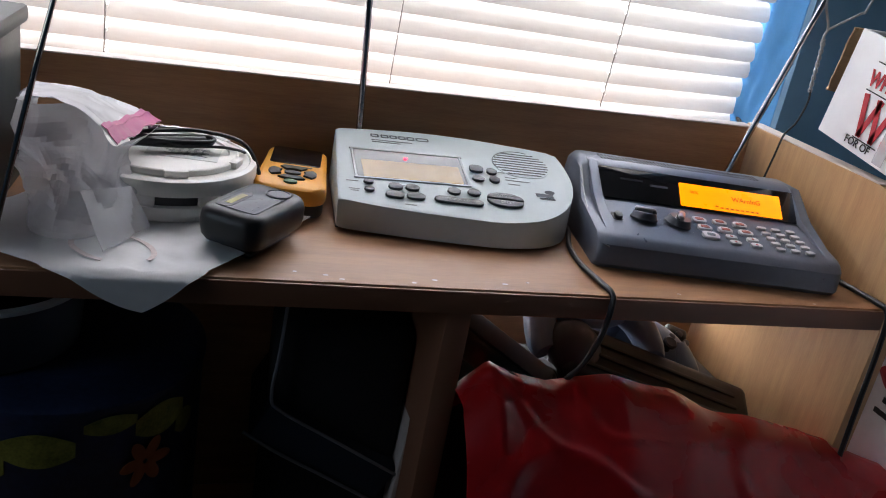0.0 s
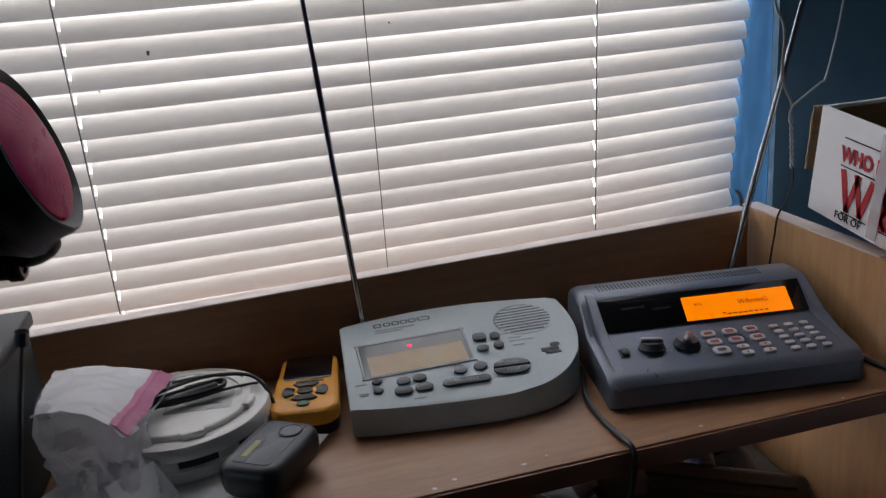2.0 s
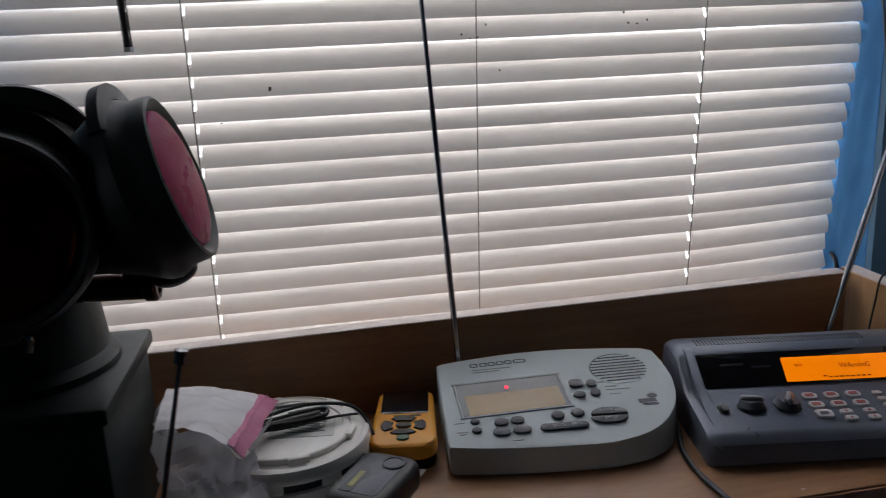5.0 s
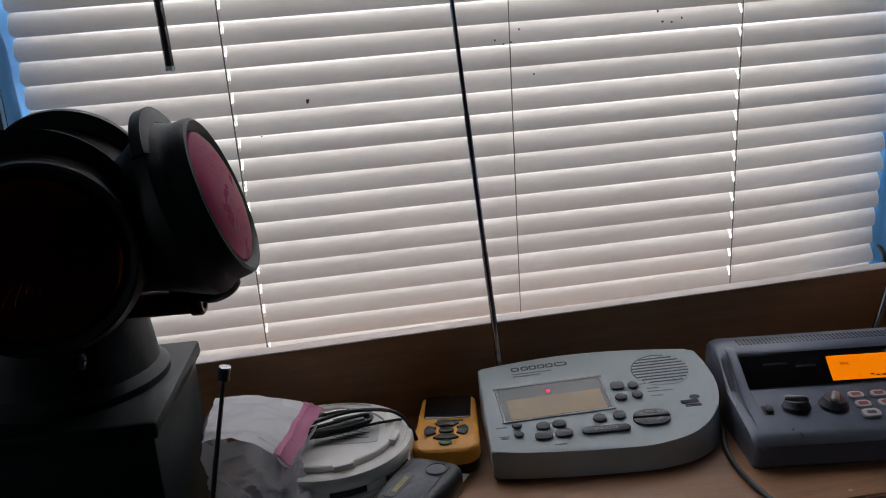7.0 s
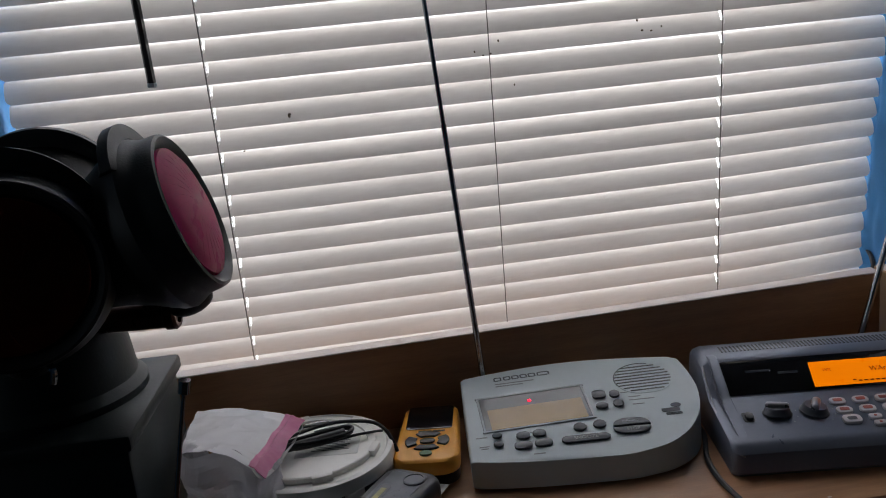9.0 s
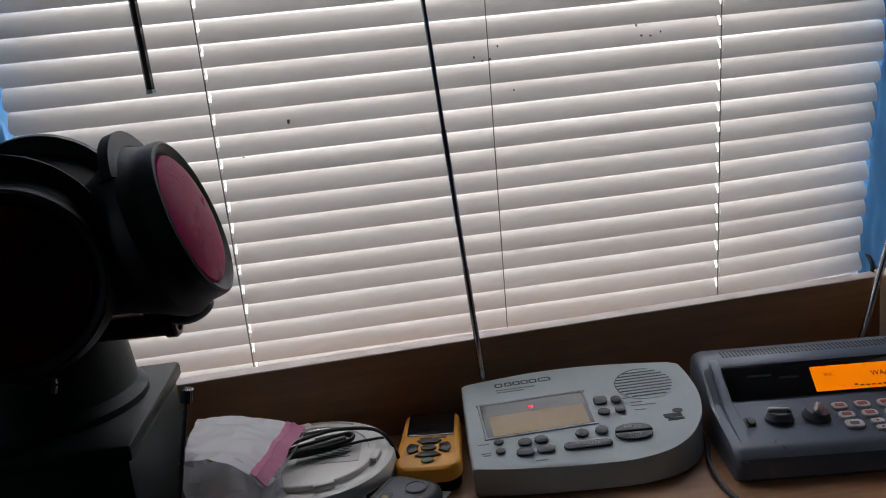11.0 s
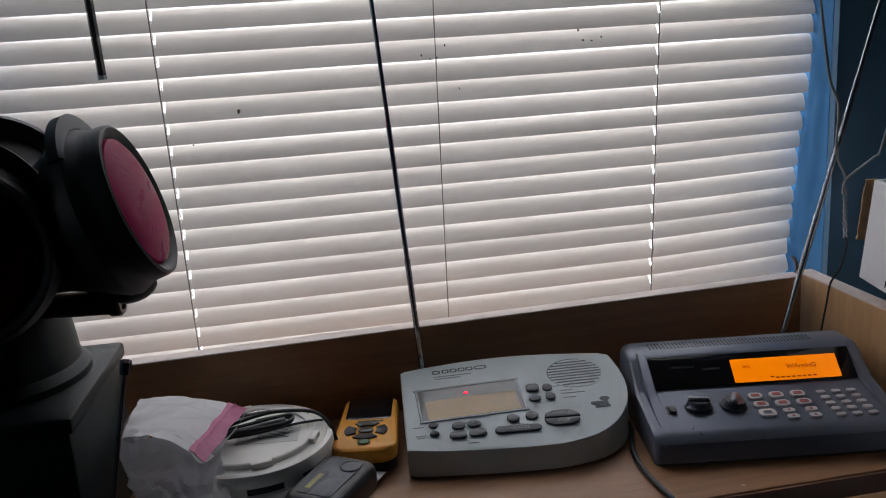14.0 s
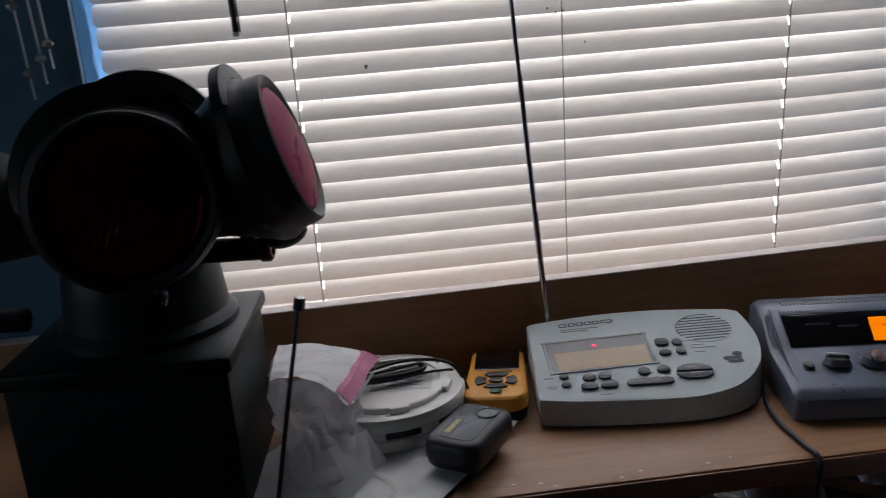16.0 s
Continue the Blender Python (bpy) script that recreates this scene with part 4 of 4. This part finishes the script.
def head(centre, az, up, lens_mat, lens_label, size=1.0, turn=0):
    """A lamp head; centre: the middle of its lens, az and up: the way it faces, in degrees, turn: the way its hood is turned round the rim."""
    d = Vector((math.cos(radians(az)) * math.cos(radians(up)), math.sin(radians(az)) * math.cos(radians(up)), math.sin(radians(up))))
    m = Matrix.Translation(centre) @ d.to_track_quat("Z", "Y").to_matrix().to_4x4() @ Matrix.Scale(size, 4)
    h = part("lamp_head", lathe(HEADP, 64), RUBBER, bc, "matt black round lamp head", m=m, angle=28)
    lens = lathe([(0.0438, -0.0005), (0.0430, 0.0018), (0.0385, 0.0042), (0.030, 0.0066), (0.019, 0.0083), (0.008, 0.0091), (0, 0.0092)], 64)
    ln = part("lens", lens, lens_mat, h, lens_label)
    rb = bmesh.new()
    for i in range(28):
        a = 2 * math.pi * i / 28
        b = a + 0.28
        tube([(0.012 * math.cos(a), 0.012 * math.sin(a), 0.0087), (0.019 * math.cos(a + 0.06), 0.019 * math.sin(a + 0.06), 0.0082), (0.030 * math.cos(a + 0.16), 0.030 * math.sin(a + 0.16), 0.0065), (0.0385 * math.cos(b), 0.0385 * math.sin(b), 0.0041)], 0.00014, 5, 2, bm=rb)
    tagged(part("lens_ribs", rb, lens_mat, h), kind="stuff")
    # crescent hood standing up behind the rim
    hood = bmesh.new()
    rings = []
    for k, z in ((0.0, -0.028), (1.0, -0.0255), (1.0, -0.0185), (0.0, -0.016)):
        ring = []
        for a in np.linspace(radians(6), radians(174), 40):
            e = 0.0105 * max(0.0, math.sin((a - radians(6)) / radians(168) * math.pi)) ** 0.8
            r = 0.0570 + k * (0.0022 + e)
            ring.append(hood.verts.new((r * math.cos(a + radians(turn)), r * math.sin(a + radians(turn)), z)))
        rings.append(ring)
    for q, w in zip(rings, rings[1:] + rings[:1]):
        for i in range(39):
            hood.faces.new((q[i], q[i + 1], w[i + 1], w[i]))
    for e in (0, -1):
        hood.faces.new([r[e] for r in rings])
    # lug below the rim
    part("lug", lump(3, (0.013, 0.008, 0.015), (0.0, -0.0545, -0.026), 0.0, 1, 0), RUBBER, h)
    part("hood", hood, RUBBER, h)
    return h


head((0.124, -0.082, 0.250), -4, 17, PINKLENS, "pinkish red lens, its backlight painted in", 1.0, -42)
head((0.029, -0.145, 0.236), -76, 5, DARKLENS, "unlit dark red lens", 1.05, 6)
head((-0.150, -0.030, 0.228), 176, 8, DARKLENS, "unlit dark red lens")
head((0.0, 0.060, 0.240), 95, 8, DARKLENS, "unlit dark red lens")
bt = part("motor_tube", lathe([(0, 0), (0.0062, 0), (0.0075, 0.0008), (0.0075, 0.050), (0, 0.050)], 24), REDLIT, bc, "dull dark tube below the lamp head, tinted by a red flash", m=pose(0.0965, -0.064, 0.1785, 0, -90, -8) @ Matrix.Diagonal((1.15, 1.15, 1, 1)))
part("tube_end", lathe([(0.0050, -0.006), (0.0072, -0.006), (0.0088, -0.004), (0.0088, 0.002), (0.0074, 0.003)], 24), REDLIT, bt, "rounded end ring")
part("tube_bore", lathe([(0, -0.0035), (0.0052, -0.0035)], 20), BLACK, bt)
part("bracket", box(0.010, 0.008, 0.020, (0.086, -0.066, 0.192), 0.0015), REDLIT, bc, "dark bracket tinted by a red flash")
for dx in (-0.012, 0.008, 0.020):
    part("bolt", lathe([(0.003, 0), (0.003, 0.004), (0.0018, 0.005), (0, 0.005)], 6), REDLIT, bc, m=pose(0.086 + dx, -0.058, 0.192))
part("motor_tube", lathe([(0, 0), (0.0062, 0), (0.0075, 0.0008), (0.0075, 0.060), (0, 0.060)], 24), GUNDARK, bc, "dull grey tube below the lamp head", m=pose(-0.045, -0.135, 0.166, 0, -75, 40))
part("latch", tube([(0.036, -0.131, 0.180), (0.040, -0.134, 0.174), (0.038, -0.133, 0.166)], 0.0022, 8), CHROME, bc, "small bright wing latch")

# ---- wire hanger hooked on the scanner's antenna ----
wh = thing("wire_hanger", pose(0, 1.480, 0), "bent grey wire hanger twisted onto a black lead", "wire hanger")
part("wire_arm", tube([(0.400, 0.002, 1.115), (0.414, 0.002, 1.035), (0.4235, 0.0, 1.008), (0.4245, 0.001, 0.965), (0.4335, 0.0, 0.943), (0.4345, 0.0, 0.936)], 0.0012, 8, 6), STEELW, wh)
part("wire_arm", tube([(0.515, 0.0, 1.125), (0.4935, 0.0, 1.058), (0.4840, 0.0, 1.030), (0.4785, 0.0, 1.000), (0.4690, 0.0, 0.9615), (0.4640, 0.0, 0.957), (0.4400, 0.0, 0.942), (0.4340, 0.0, 0.936), (0.4325, 0.0, 0.925)], 0.0012, 8, 6), STEELW, wh)
for ph in (0, math.pi):
    part("twist", tube([(0.4345 + 0.00014 * i + 0.0012 * math.cos(ph + i * 1.1), 0.0012 * math.sin(ph + i * 1.1), 0.930 - 0.0021 * i) for i in range(24)], 0.0010, 6, 3), STEELW, wh)
part("lead", tube([(0.4378, 0.0, 0.884), (0.4385, -0.001, 0.872), (0.4310, -0.004, 0.853), (0.4205, -0.006, 0.8405), (0.4165, -0.007, 0.820), (0.4120, -0.008, 0.795), (0.409, -0.008, 0.762)], 0.0010, 7, 6), BLACK, wh)

# cables on the shelf
c1 = thing("power_cable", pose(0, 0, Z), "black power cable running over the shelf's front edge", "cable")
part("lead", tube([(0.180, 1.470, 0.004), (0.196, 1.425, 0.003), (0.181, 1.378, 0.0025), (0.176, 1.345, 0.0025), (0.1775, 1.312, 0.0028), (0.1790, 1.2955, 0.002), (0.1785, 1.2905, -0.006), (0.1765, 1.2905, -0.03), (0.170, 1.294, -0.055), (0.165, 1.305, -0.075)], 0.0022, 8, 6), BLACK, c1)
c2 = thing("power_cable", pose(0, 0, Z), "black power cable leaving the scanner over the end", "cable")
part("lead", tube([(0.395, 1.405, 0.008), (0.405, 1.365, 0.004), (0.4125, 1.330, 0.0030), (0.4165, 1.303, 0.0028), (0.4185, 1.291, 0.000), (0.4190, 1.2865, -0.020), (0.421, 1.285, -0.09), (0.424, 1.284, -0.18), (0.423, 1.284, -0.31)], 0.0022, 8, 6), BLACK, c2)
c3 = thing("blind_cable", pose(0, 0, 0), "black cable hanging beside the blind", "cable")
part("lead", tube([(0.4670, 1.603, 0.725), (0.4670, 1.603, 0.80), (0.4690, 1.605, 0.815), (0.4800, 1.632, 0.822), (0.4790, 1.658, 0.835), (0.4740, 1.660, 0.89), (0.4720, 1.660, 1.2), (0.4720, 1.660, 1.5)], 0.0024, 8, 6), BLACK, c3)

# ---- cartons beyond the end panel ----


def carton(name, m, sx, sy, sz, label):
    """A carton, its corner at the origin; walls of board with their thickness."""
    c = thing(name, m, label, "cardboard box")
    t = 0.004
    part("bottom", box(sx - 2 * t, sy - 2 * t, t, (sx / 2, sy / 2, t / 2)), KRAFT, c, "brown inside")
    part("side", box(t, sy, sz, (t / 2, sy / 2, sz / 2), 0.001), CARD, c)
    part("side", box(t, sy, sz, (sx - t / 2, sy / 2, sz / 2), 0.001), CARD, c)
    part("end", box(sx - 2 * t, t, sz, (sx / 2, t / 2, sz / 2), 0.001), CARD, c)
    part("end", box(sx - 2 * t, t, sz, (sx / 2, sy - t / 2, sz / 2), 0.001), CARD, c)
    for x in (t + 0.0012, sx - t - 0.0012):
        part("lining", box(0.0016, sy - 2 * t, sz - t - 0.002, (x, sy / 2, sz / 2), 0), KRAFT, c, "bare brown cardboard")
    part("lining", box(sx - 4 * t, 0.0016, sz - t - 0.002, (sx / 2, sy - t - 0.001, sz / 2), 0), KRAFT, c, "bare brown cardboard")
    return c


low = carton("carton", pose(0.474, 0.960, 0.40, 0, 0, 0), 0.33, 0.43, 0.430, "white printed office carton below another carton")
part("top_flap", box(0.322, 0.422, 0.003, (0.165, 0.215, 0.4315)), CARD, low)
stand = thing("side_table", pose(0.64, 1.18, 0), "plain dark table holding the cartons", "table")
part("tabletop", box(0.38, 0.50, 0.02, (0, 0, 0.39), 0.002), BLACK, stand)
for x in (-0.19, 0.19):
    for y in (-0.23, 0.23):
        part("leg", box(0.03, 0.03, 0.38, (x * 0.9, y, 0.19), 0.002), BLACK, stand)
CBM = pose(0.4205, 1.434, 0.8575, 8, 0, 0) @ Matrix.Translation((0, -0.42, 0))
up = carton("carton", CBM, 0.30, 0.42, 0.092, "open white office carton with red and black print")
# the print on the face that looks at the shelf
FM = Matrix(((0, 0, -1, -0.0006), (-1, 0, 0, 0.42), (0, 1, 0, 0), (0, 0, 0, 1)))


def on_face(u, v, rz=0.0):
    """u metres from the far edge, v above the bottom."""
    return FM @ pose(u, v, 0, 0, 0, rz)


lettering("slogan", "WHO BUT", 0.0165, REDINK, up, on_face(0.0645, 0.0605, 0.5) @ Matrix.Diagonal((0.84, 1.05, 1, 1)), 0.0006)
for v, a in ((0.0745, 0.5), (0.0510, 0.5)):
    part("rule", box(0.062, 0.0010, 0.0003), BLKINK, up, m=on_face(0.0640, v, a))
MK = on_face(0.0880, 0.0315, 0.5) @ Matrix.Diagonal((0.98, 0.84, 1, 1))
for x, w, a in ((-0.047, 0.0060, 14), (-0.038, 0.0055, -14), (-0.031, 0.0055, 14), (-0.022, 0.0060, -14), (-0.001, 0.0075, 0), (0.0345, 0.0065, 0), (0.043, 0.0055, 18), (0.050, 0.0055, -18), (0.0585, 0.0065, 0)):
    part("mark_stroke", box(w, 0.042, 0.0003, (x, 0, 0), m=Matrix.Rotation(radians(a), 4, "Z")), REDINK, up, m=MK)
for x in (-0.012, 0.024):
    part("mark_dot", box(0.008, 0.008, 0.0003, (x, -0.016, 0)), REDINK, up, m=MK)
for y in (0.0095, -0.0095):
    part("mark_ring", lathe([(0.0068, -0.00015), (0.0068, 0.00015), (0.0115, 0.00015), (0.0115, -0.00015), (0.0068, -0.00015)], 24, pose(0.006, y, 0)), REDINK, up, m=MK)
wk = bmesh.new()
for x, w in ((-0.0345, 0.030), (0.006, 0.022), (0.0465, 0.030)):
    box(w, 0.0012, 0.0003, (x, -0.0225, 0), bm=wk)
part("mark_shadow", wk, BLKINK, up, m=on_face(0.0880, 0.0315, 0.5) @ Matrix.Diagonal((0.98, 0.84, 1, 1)) @ Matrix.Translation((0.0015, 0, -0.0001)))
lettering("slogan", "FOR OF", 0.0090, BLKINK, up, on_face(0.0500, 0.0080, 0.5), 0.0001)
lettering("slogan", "SUPPLIES, F", 0.0090, BLKINK, up, on_face(0.1170, 0.0080, 0.5), 0.0001)
# torn corner: a frayed brown edge standing off the far end
fr = sheet(4, 12, lambda u, v: (-0.003 + 0.012 * u, 0.4222 + 0.004 * (1 - u) + 0.0025 * noise.noise(Vector((u * 3, v * 9, 2))), 0.034 + 0.056 * v + 0.003 * noise.noise(Vector((u * 4, v * 14, 7)))), 0.0028)
part("torn_edge", fr, KRAFT, up, "torn brown cardboard edge")
tape = sheet(3, 20, lambda u, v: (-0.0010 - 0.0006 * noise.noise(Vector((v * 6, u, 3))), 0.42 - (0.073 + 0.011 * u), 0.003 + 0.086 * v), 0.0004)
part("tape", tape, mat("clear_tape", (0.70, 0.70, 0.71), 0.15, var=0.05, alpha=0.5), up, "strip of shiny tape")
for k, (y0, ln) in enumerate(((0.03, 0.16), (0.21, 0.17))):
    fl = box(0.005, ln, 0.10, (0.30, y0 + ln / 2, 0.130), 0.001, m=Matrix.Rotation(radians(14), 4, "Y"))
    part("flap", fl, KRAFT, up, "folded-up brown flap")
# red curl of print on the lower carton
part("print_curl", tube([(-0.0008, 0.322, 0.325), (-0.0008, 0.335, 0.342), (-0.0008, 0.355, 0.340), (-0.0008, 0.358, 0.322), (-0.0008, 0.336, 0.308), (-0.0008, 0.326, 0.288), (-0.0008, 0.342, 0.272), (-0.0008, 0.360, 0.284)], 0.0055, 6, 6), REDINK, low, "red printed curl")
part("small_print", bars([(0, 0, 0.03), (0.0, -0.012, 0.04)], 0.005, Matrix()), BLKINK, low, m=Matrix(((0, 0, -1, -0.0006), (-1, 0, 0, 0.335), (0, 1, 0, 0.258), (0, 0, 0, 1))))

# ---- in the lower compartments ----


rb_ = thing("red_plastic_bag", pose(0.285, 1.285, 0.42), "crumpled glossy red plastic carrier bag, full", "plastic bag")


def red_bag():
    def top(u, v):
        x = -0.205 + 0.50 * u
        ridge = float(np.interp(x, (-0.211, -0.183, -0.135, -0.083, -0.03, 0.029, 0.11, 0.208, 0.295), (0.238, 0.270, 0.255, 0.260, 0.250, 0.226, 0.205, 0.180, 0.160)))
        ridge += 0.006 * noise.noise(Vector((x * 20, 0.5, 2.0)))
        if v < 0.18:
            s = v / 0.18
            y, z = 0.050 - 0.030 * s, ridge * (0.80 + 0.20 * s)
        else:
            s = (v - 0.18) / 0.82
            y, z = 0.020 - 0.130 * s ** 0.65 + 0.03 * s * s, ridge * (1 - s ** 1.6)
        y -= 0.05 * max(0, x - 0.13) / 0.2
        p = Vector((x, y, max(0.001, z)))
        q = Vector((x * 11, y * 11, z * 11))
        q2 = Vector((x * 6 + z * 9, y * 7, z * 5 - x * 4))
        d = 0.016 * max(0, 0.30 - 2.6 * abs(noise.noise(q2))) + 0.012 * max(0, 0.25 - 3.0 * abs(noise.noise(q2 * 1.9 + Vector((3, 1, 4))))) + 0.006 * noise.noise(q * 0.5)
        return p + Vector((0, -0.6, 0.5)) * d * min(1, z / 0.03 if z > 0 else 0)
    return sheet(150, 100, top, 0.0006)


part("film", red_bag(), REDBAG, rb_, angle=50)
prt = bmesh.new()
rnd = random.Random(4)
for i in range(7):
    box(0.0085, 0.0004, 0.024, (-0.010 + 0.014 * i, -0.113 + 0.001 * rnd.random(), 0.128 - 0.002 * i), bm=prt)
part("print", prt, mat("pale_bag_print", (0.60, 0.52, 0.54), 0.4, var=0.2), rb_, "pale worn print bars")


def gamepad(m, material, label):
    g = thing("game_controller", m, label, "game controller", "game controllers in the compartment")
    own = lump(4, (0.062, 0.034, 0.020), (0, 0, 0), 0.0, 1, 0)
    part("shell", own, material, g)
    for sx in (-1, 1):
        part("grip", tube([(0.040 * sx, 0.004, 0), (0.060 * sx, -0.020, -0.002), (0.068 * sx, -0.052, -0.004), (0.066 * sx, -0.066, -0.004)], 0.0205, 16, 6, r2=0.012), material, g)
        part("shoulder", box(0.030, 0.016, 0.014, (0.040 * sx, 0.030, 0.004), 0.005, 3), BLACK, g)
        part("stick", lathe([(0.006, 0), (0.0052, 0.008), (0.0088, 0.010), (0.0090, 0.013), (0.0070, 0.0145), (0, 0.0138)], 20), BLACK, g, m=pose(0.022 * sx, -0.014, 0.016))
    for k in range(4):
        a = math.pi / 2 * k
        part("button", lathe([(0.0045, 0), (0.0045, 0.003), (0, 0.0042)], 14), GUNDARK, g, m=pose(0.040 + 0.010 * math.cos(a), 0.010 + 0.010 * math.sin(a), 0.014))
    return g


blk = thing("black_case", pose(0.255, 1.440, 0.420), "black plastic gadget case full of game gear", "case")
part("body", box(0.30, 0.11, 0.185, (0, 0, 0.0925), 0.012, 3), BLACK, blk)
gamepad(pose(0.245, 1.445, 0.674, 28, 4, 4) @ Matrix.Scale(0.84, 4), PADGREY, "grey game controller lying on a black case")
gamepad(pose(0.322, 1.452, 0.632, 24, 14, -20) @ Matrix.Scale(0.76, 4), PADGREY, "grey game controller lying on a black case")
con = thing("game_handset", pose(0.292, 1.385, 0.626, 28, 16, -8), "dark slotted plastic handset lying on a bag", "game gear")
part("body", box(0.196, 0.056, 0.026, (0.008, 0, 0), 0.009, 3), BLACK, con)
part("underside", box(0.180, 0.050, 0.040, (0.012, 0.004, -0.028), 0.010, 3), BLACK, con, "black lower shell")
for i in range(3):
    part("rail", box(0.165, 0.004, 0.003, (0.004, -0.016 + 0.013 * i, 0.0135), 0.001), BLACK, con)
part("end_cap", lump(3, (0.026, 0.028, 0.019), (-0.078, 0.004, 0.002), 0.0, 1, 0), GUNDARK, con)
con2 = thing("game_handset", pose(0.128, 1.352, 0.668, 12, 24, -32), "black ridged plastic handset lying on a bag", "game gear")
part("body", box(0.100, 0.034, 0.026, (0, 0, 0), 0.007, 3), BLACK, con2)
part("cover", box(0.088, 0.022, 0.005, (0, 0, 0.013), 0.002), GUNDARK, con2)
part("coiled_lead", tube([(0.052 + 0.0016 * i, 0.006 * math.cos(i * 1.3), -0.006 - 0.0012 * i + 0.006 * math.sin(i * 1.3)) for i in range(22)], 0.0018, 6, 3), PADGREY, con2)
part("filler", lump(4, (0.13, 0.055, 0.075), (0.06, 0.052, -0.10), 0.06, 2.0, 3), BLKCLOTH, con2, "black wrapped bundle")

cs = thing("fabric_case", pose(0.010, 1.372, 0.420, 0, 0, -5), "black and navy fabric case with grey piping", "case")
part("body", box(0.105, 0.080, 0.268, (0.002, 0.02, 0.134), 0.014, 3), BLKCLOTH, cs)
part("band", box(0.118, 0.090, 0.034, (-0.004, 0.015, 0.163), 0.006, 2, m=Matrix.Rotation(radians(27), 4, "Y")), NAVY, cs, "navy band")
part("piping", tube([(-0.044, -0.0275, 0.300), (-0.046, -0.0280, 0.25), (-0.0485, -0.0290, 0.212), (-0.040, -0.0300, 0.200), (0.000, -0.0310, 0.178), (0.056, -0.0300, 0.146)], 0.0013, 6, 6), PIPING, cs)
part("piping", tube([(-0.066, -0.0290, 0.180), (-0.040, -0.0315, 0.165), (0.000, -0.0320, 0.144), (0.046, -0.0310, 0.118)], 0.0013, 6, 6), PIPING, cs)

tin = thing("printed_tin", pose(-0.185, 1.385, 0.420), "dark blue printed tin with faded yellow and orange pattern", "tin")
part("body", lathe([(0, 0), (0.094, 0), (0.096, 0.003), (0.096, 0.230), (0.0975, 0.232), (0.0975, 0.236), (0.094, 0.238), (0, 0.238)], 56), TIN, tin)
for a, z, w, h in ((-44, 0.214, 0.042, 0.018), (-92, 0.208, 0.045, 0.018), (-66, 0.222, 0.034, 0.010), (-112, 0.196, 0.030, 0.020), (-30, 0.200, 0.020, 0.014)):
    lf = sheet(10, 6, lambda u, v: (0.0968 * math.cos(radians(a) + (u - 0.5) * w / 0.0968), 0.0968 * math.sin(radians(a) + (u - 0.5) * w / 0.0968), z + (v - 0.5) * h * (0.6 + 0.8 * math.sin(math.pi * u))), 0.0003)
    part("blotch", lf, TINY, tin, "faded yellow pattern")
fw = bmesh.new()
for k in range(6):
    a = 2 * math.pi * k / 6
    lathe([(0.0075, -0.0002), (0.0075, 0.0002), (0, 0.0002)], 14, pose(0.0105 * math.cos(a), 0.0105 * math.sin(a), 0) @ pose(0, 0, 0, 0, 0, math.degrees(a)) @ Matrix.Diagonal((1.2, 0.62, 1, 1)), bm=fw)
part("flower_print", fw, TINO, tin, "orange flower shape", m=pose(0.0605, -0.0770, 0.186, 90, 0, 38))
pail = thing("metal_pail", pose(-0.236, 1.385, 0.658), "dark metal pail with a pale rolled rim", "pail")
part("body", lathe([(0, 0), (0.060, 0), (0.062, 0.002), (0.066, 0.046), (0.064, 0.046), (0.060, 0.004), (0, 0.004)], 48), GUNDARK, pail)
part("rim", lathe([(0.0655, 0.044), (0.0685, 0.045), (0.0690, 0.048), (0.0665, 0.050), (0.0640, 0.048)], 48), FRAMEW, pail, "pale rolled rim")
board = thing("cardboard_sheet", pose(0.0545, 1.410, 0.420, 0, 3, 0), "pale cardboard sheet standing against the divider", "cardboard")
part("sheet", box(0.004, 0.150, 0.285, (0, 0, 0.1425), 0.001), PALE, board)

# ---- bead strings on the wall beside the window ----
for k, (x, ln) in enumerate(((-0.406, 0.30), (-0.394, 0.26), (-0.386, 0.28))):
    bs = thing("bead_string", pose(x, 1.532, 1.42), "string of small clear beads hanging on the wall", "bead string", "bead strings beside the window")
    zb = -0.385 + 0.012 * k
    part("thread", tube([(0, 0, 0), (0.004, 0.0, -0.2), (0.010, 0.0, zb)], 0.0011, 6, 6), CORD, bs)
    part("hook", lathe([(0.003, -0.002), (0.003, 0.016), (0, 0.016)], 10, pose(0, 0, 0, -90, 0, 0)), CHROME, bs)
    for i in range(7):
        f = (i + 0.6) / 7
        part("bead", lathe([(0, -0.0052), (0.0048, -0.0012), (0.0048, 0.0012), (0, 0.0052)], 8), CRYSTAL, bs, m=pose(0.010 * f * f, 0.0, zb * f))

# fly specks on the slats
for k, (x, z, r) in enumerate(((-0.1145, 1.035, 0.0016), (-0.1148, 1.0335, 0.0012), (0.224, 1.078, 0.0014), (0.219, 1.088, 0.0011), (0.233, 1.077, 0.0012), (0.243, 1.080, 0.0009), (0.070, 1.070, 0.0011), (0.062, 1.074, 0.0009), (0.077, 1.071, 0.0012), (0.085, 1.082, 0.0009), (-0.160, 1.006, 0.0009), (0.098, 1.040, 0.0008))):
    r *= 1.0
    sp = part("speck", lathe([(r, 0), (r * 0.7, 0.0005), (0, 0.0007)], 9, Matrix.Diagonal((1, 1.5 if k % 2 else 0.8, 1, 1))), FLYSPOT)
    sp.matrix_world = pose(x, YB - 0.0055 + (1.0 - z) * 0.079, z, 70, 0, 0)
    tagged(sp, "tiny brown fly speck on a blind slat", "speck", "fly specks on the blind")
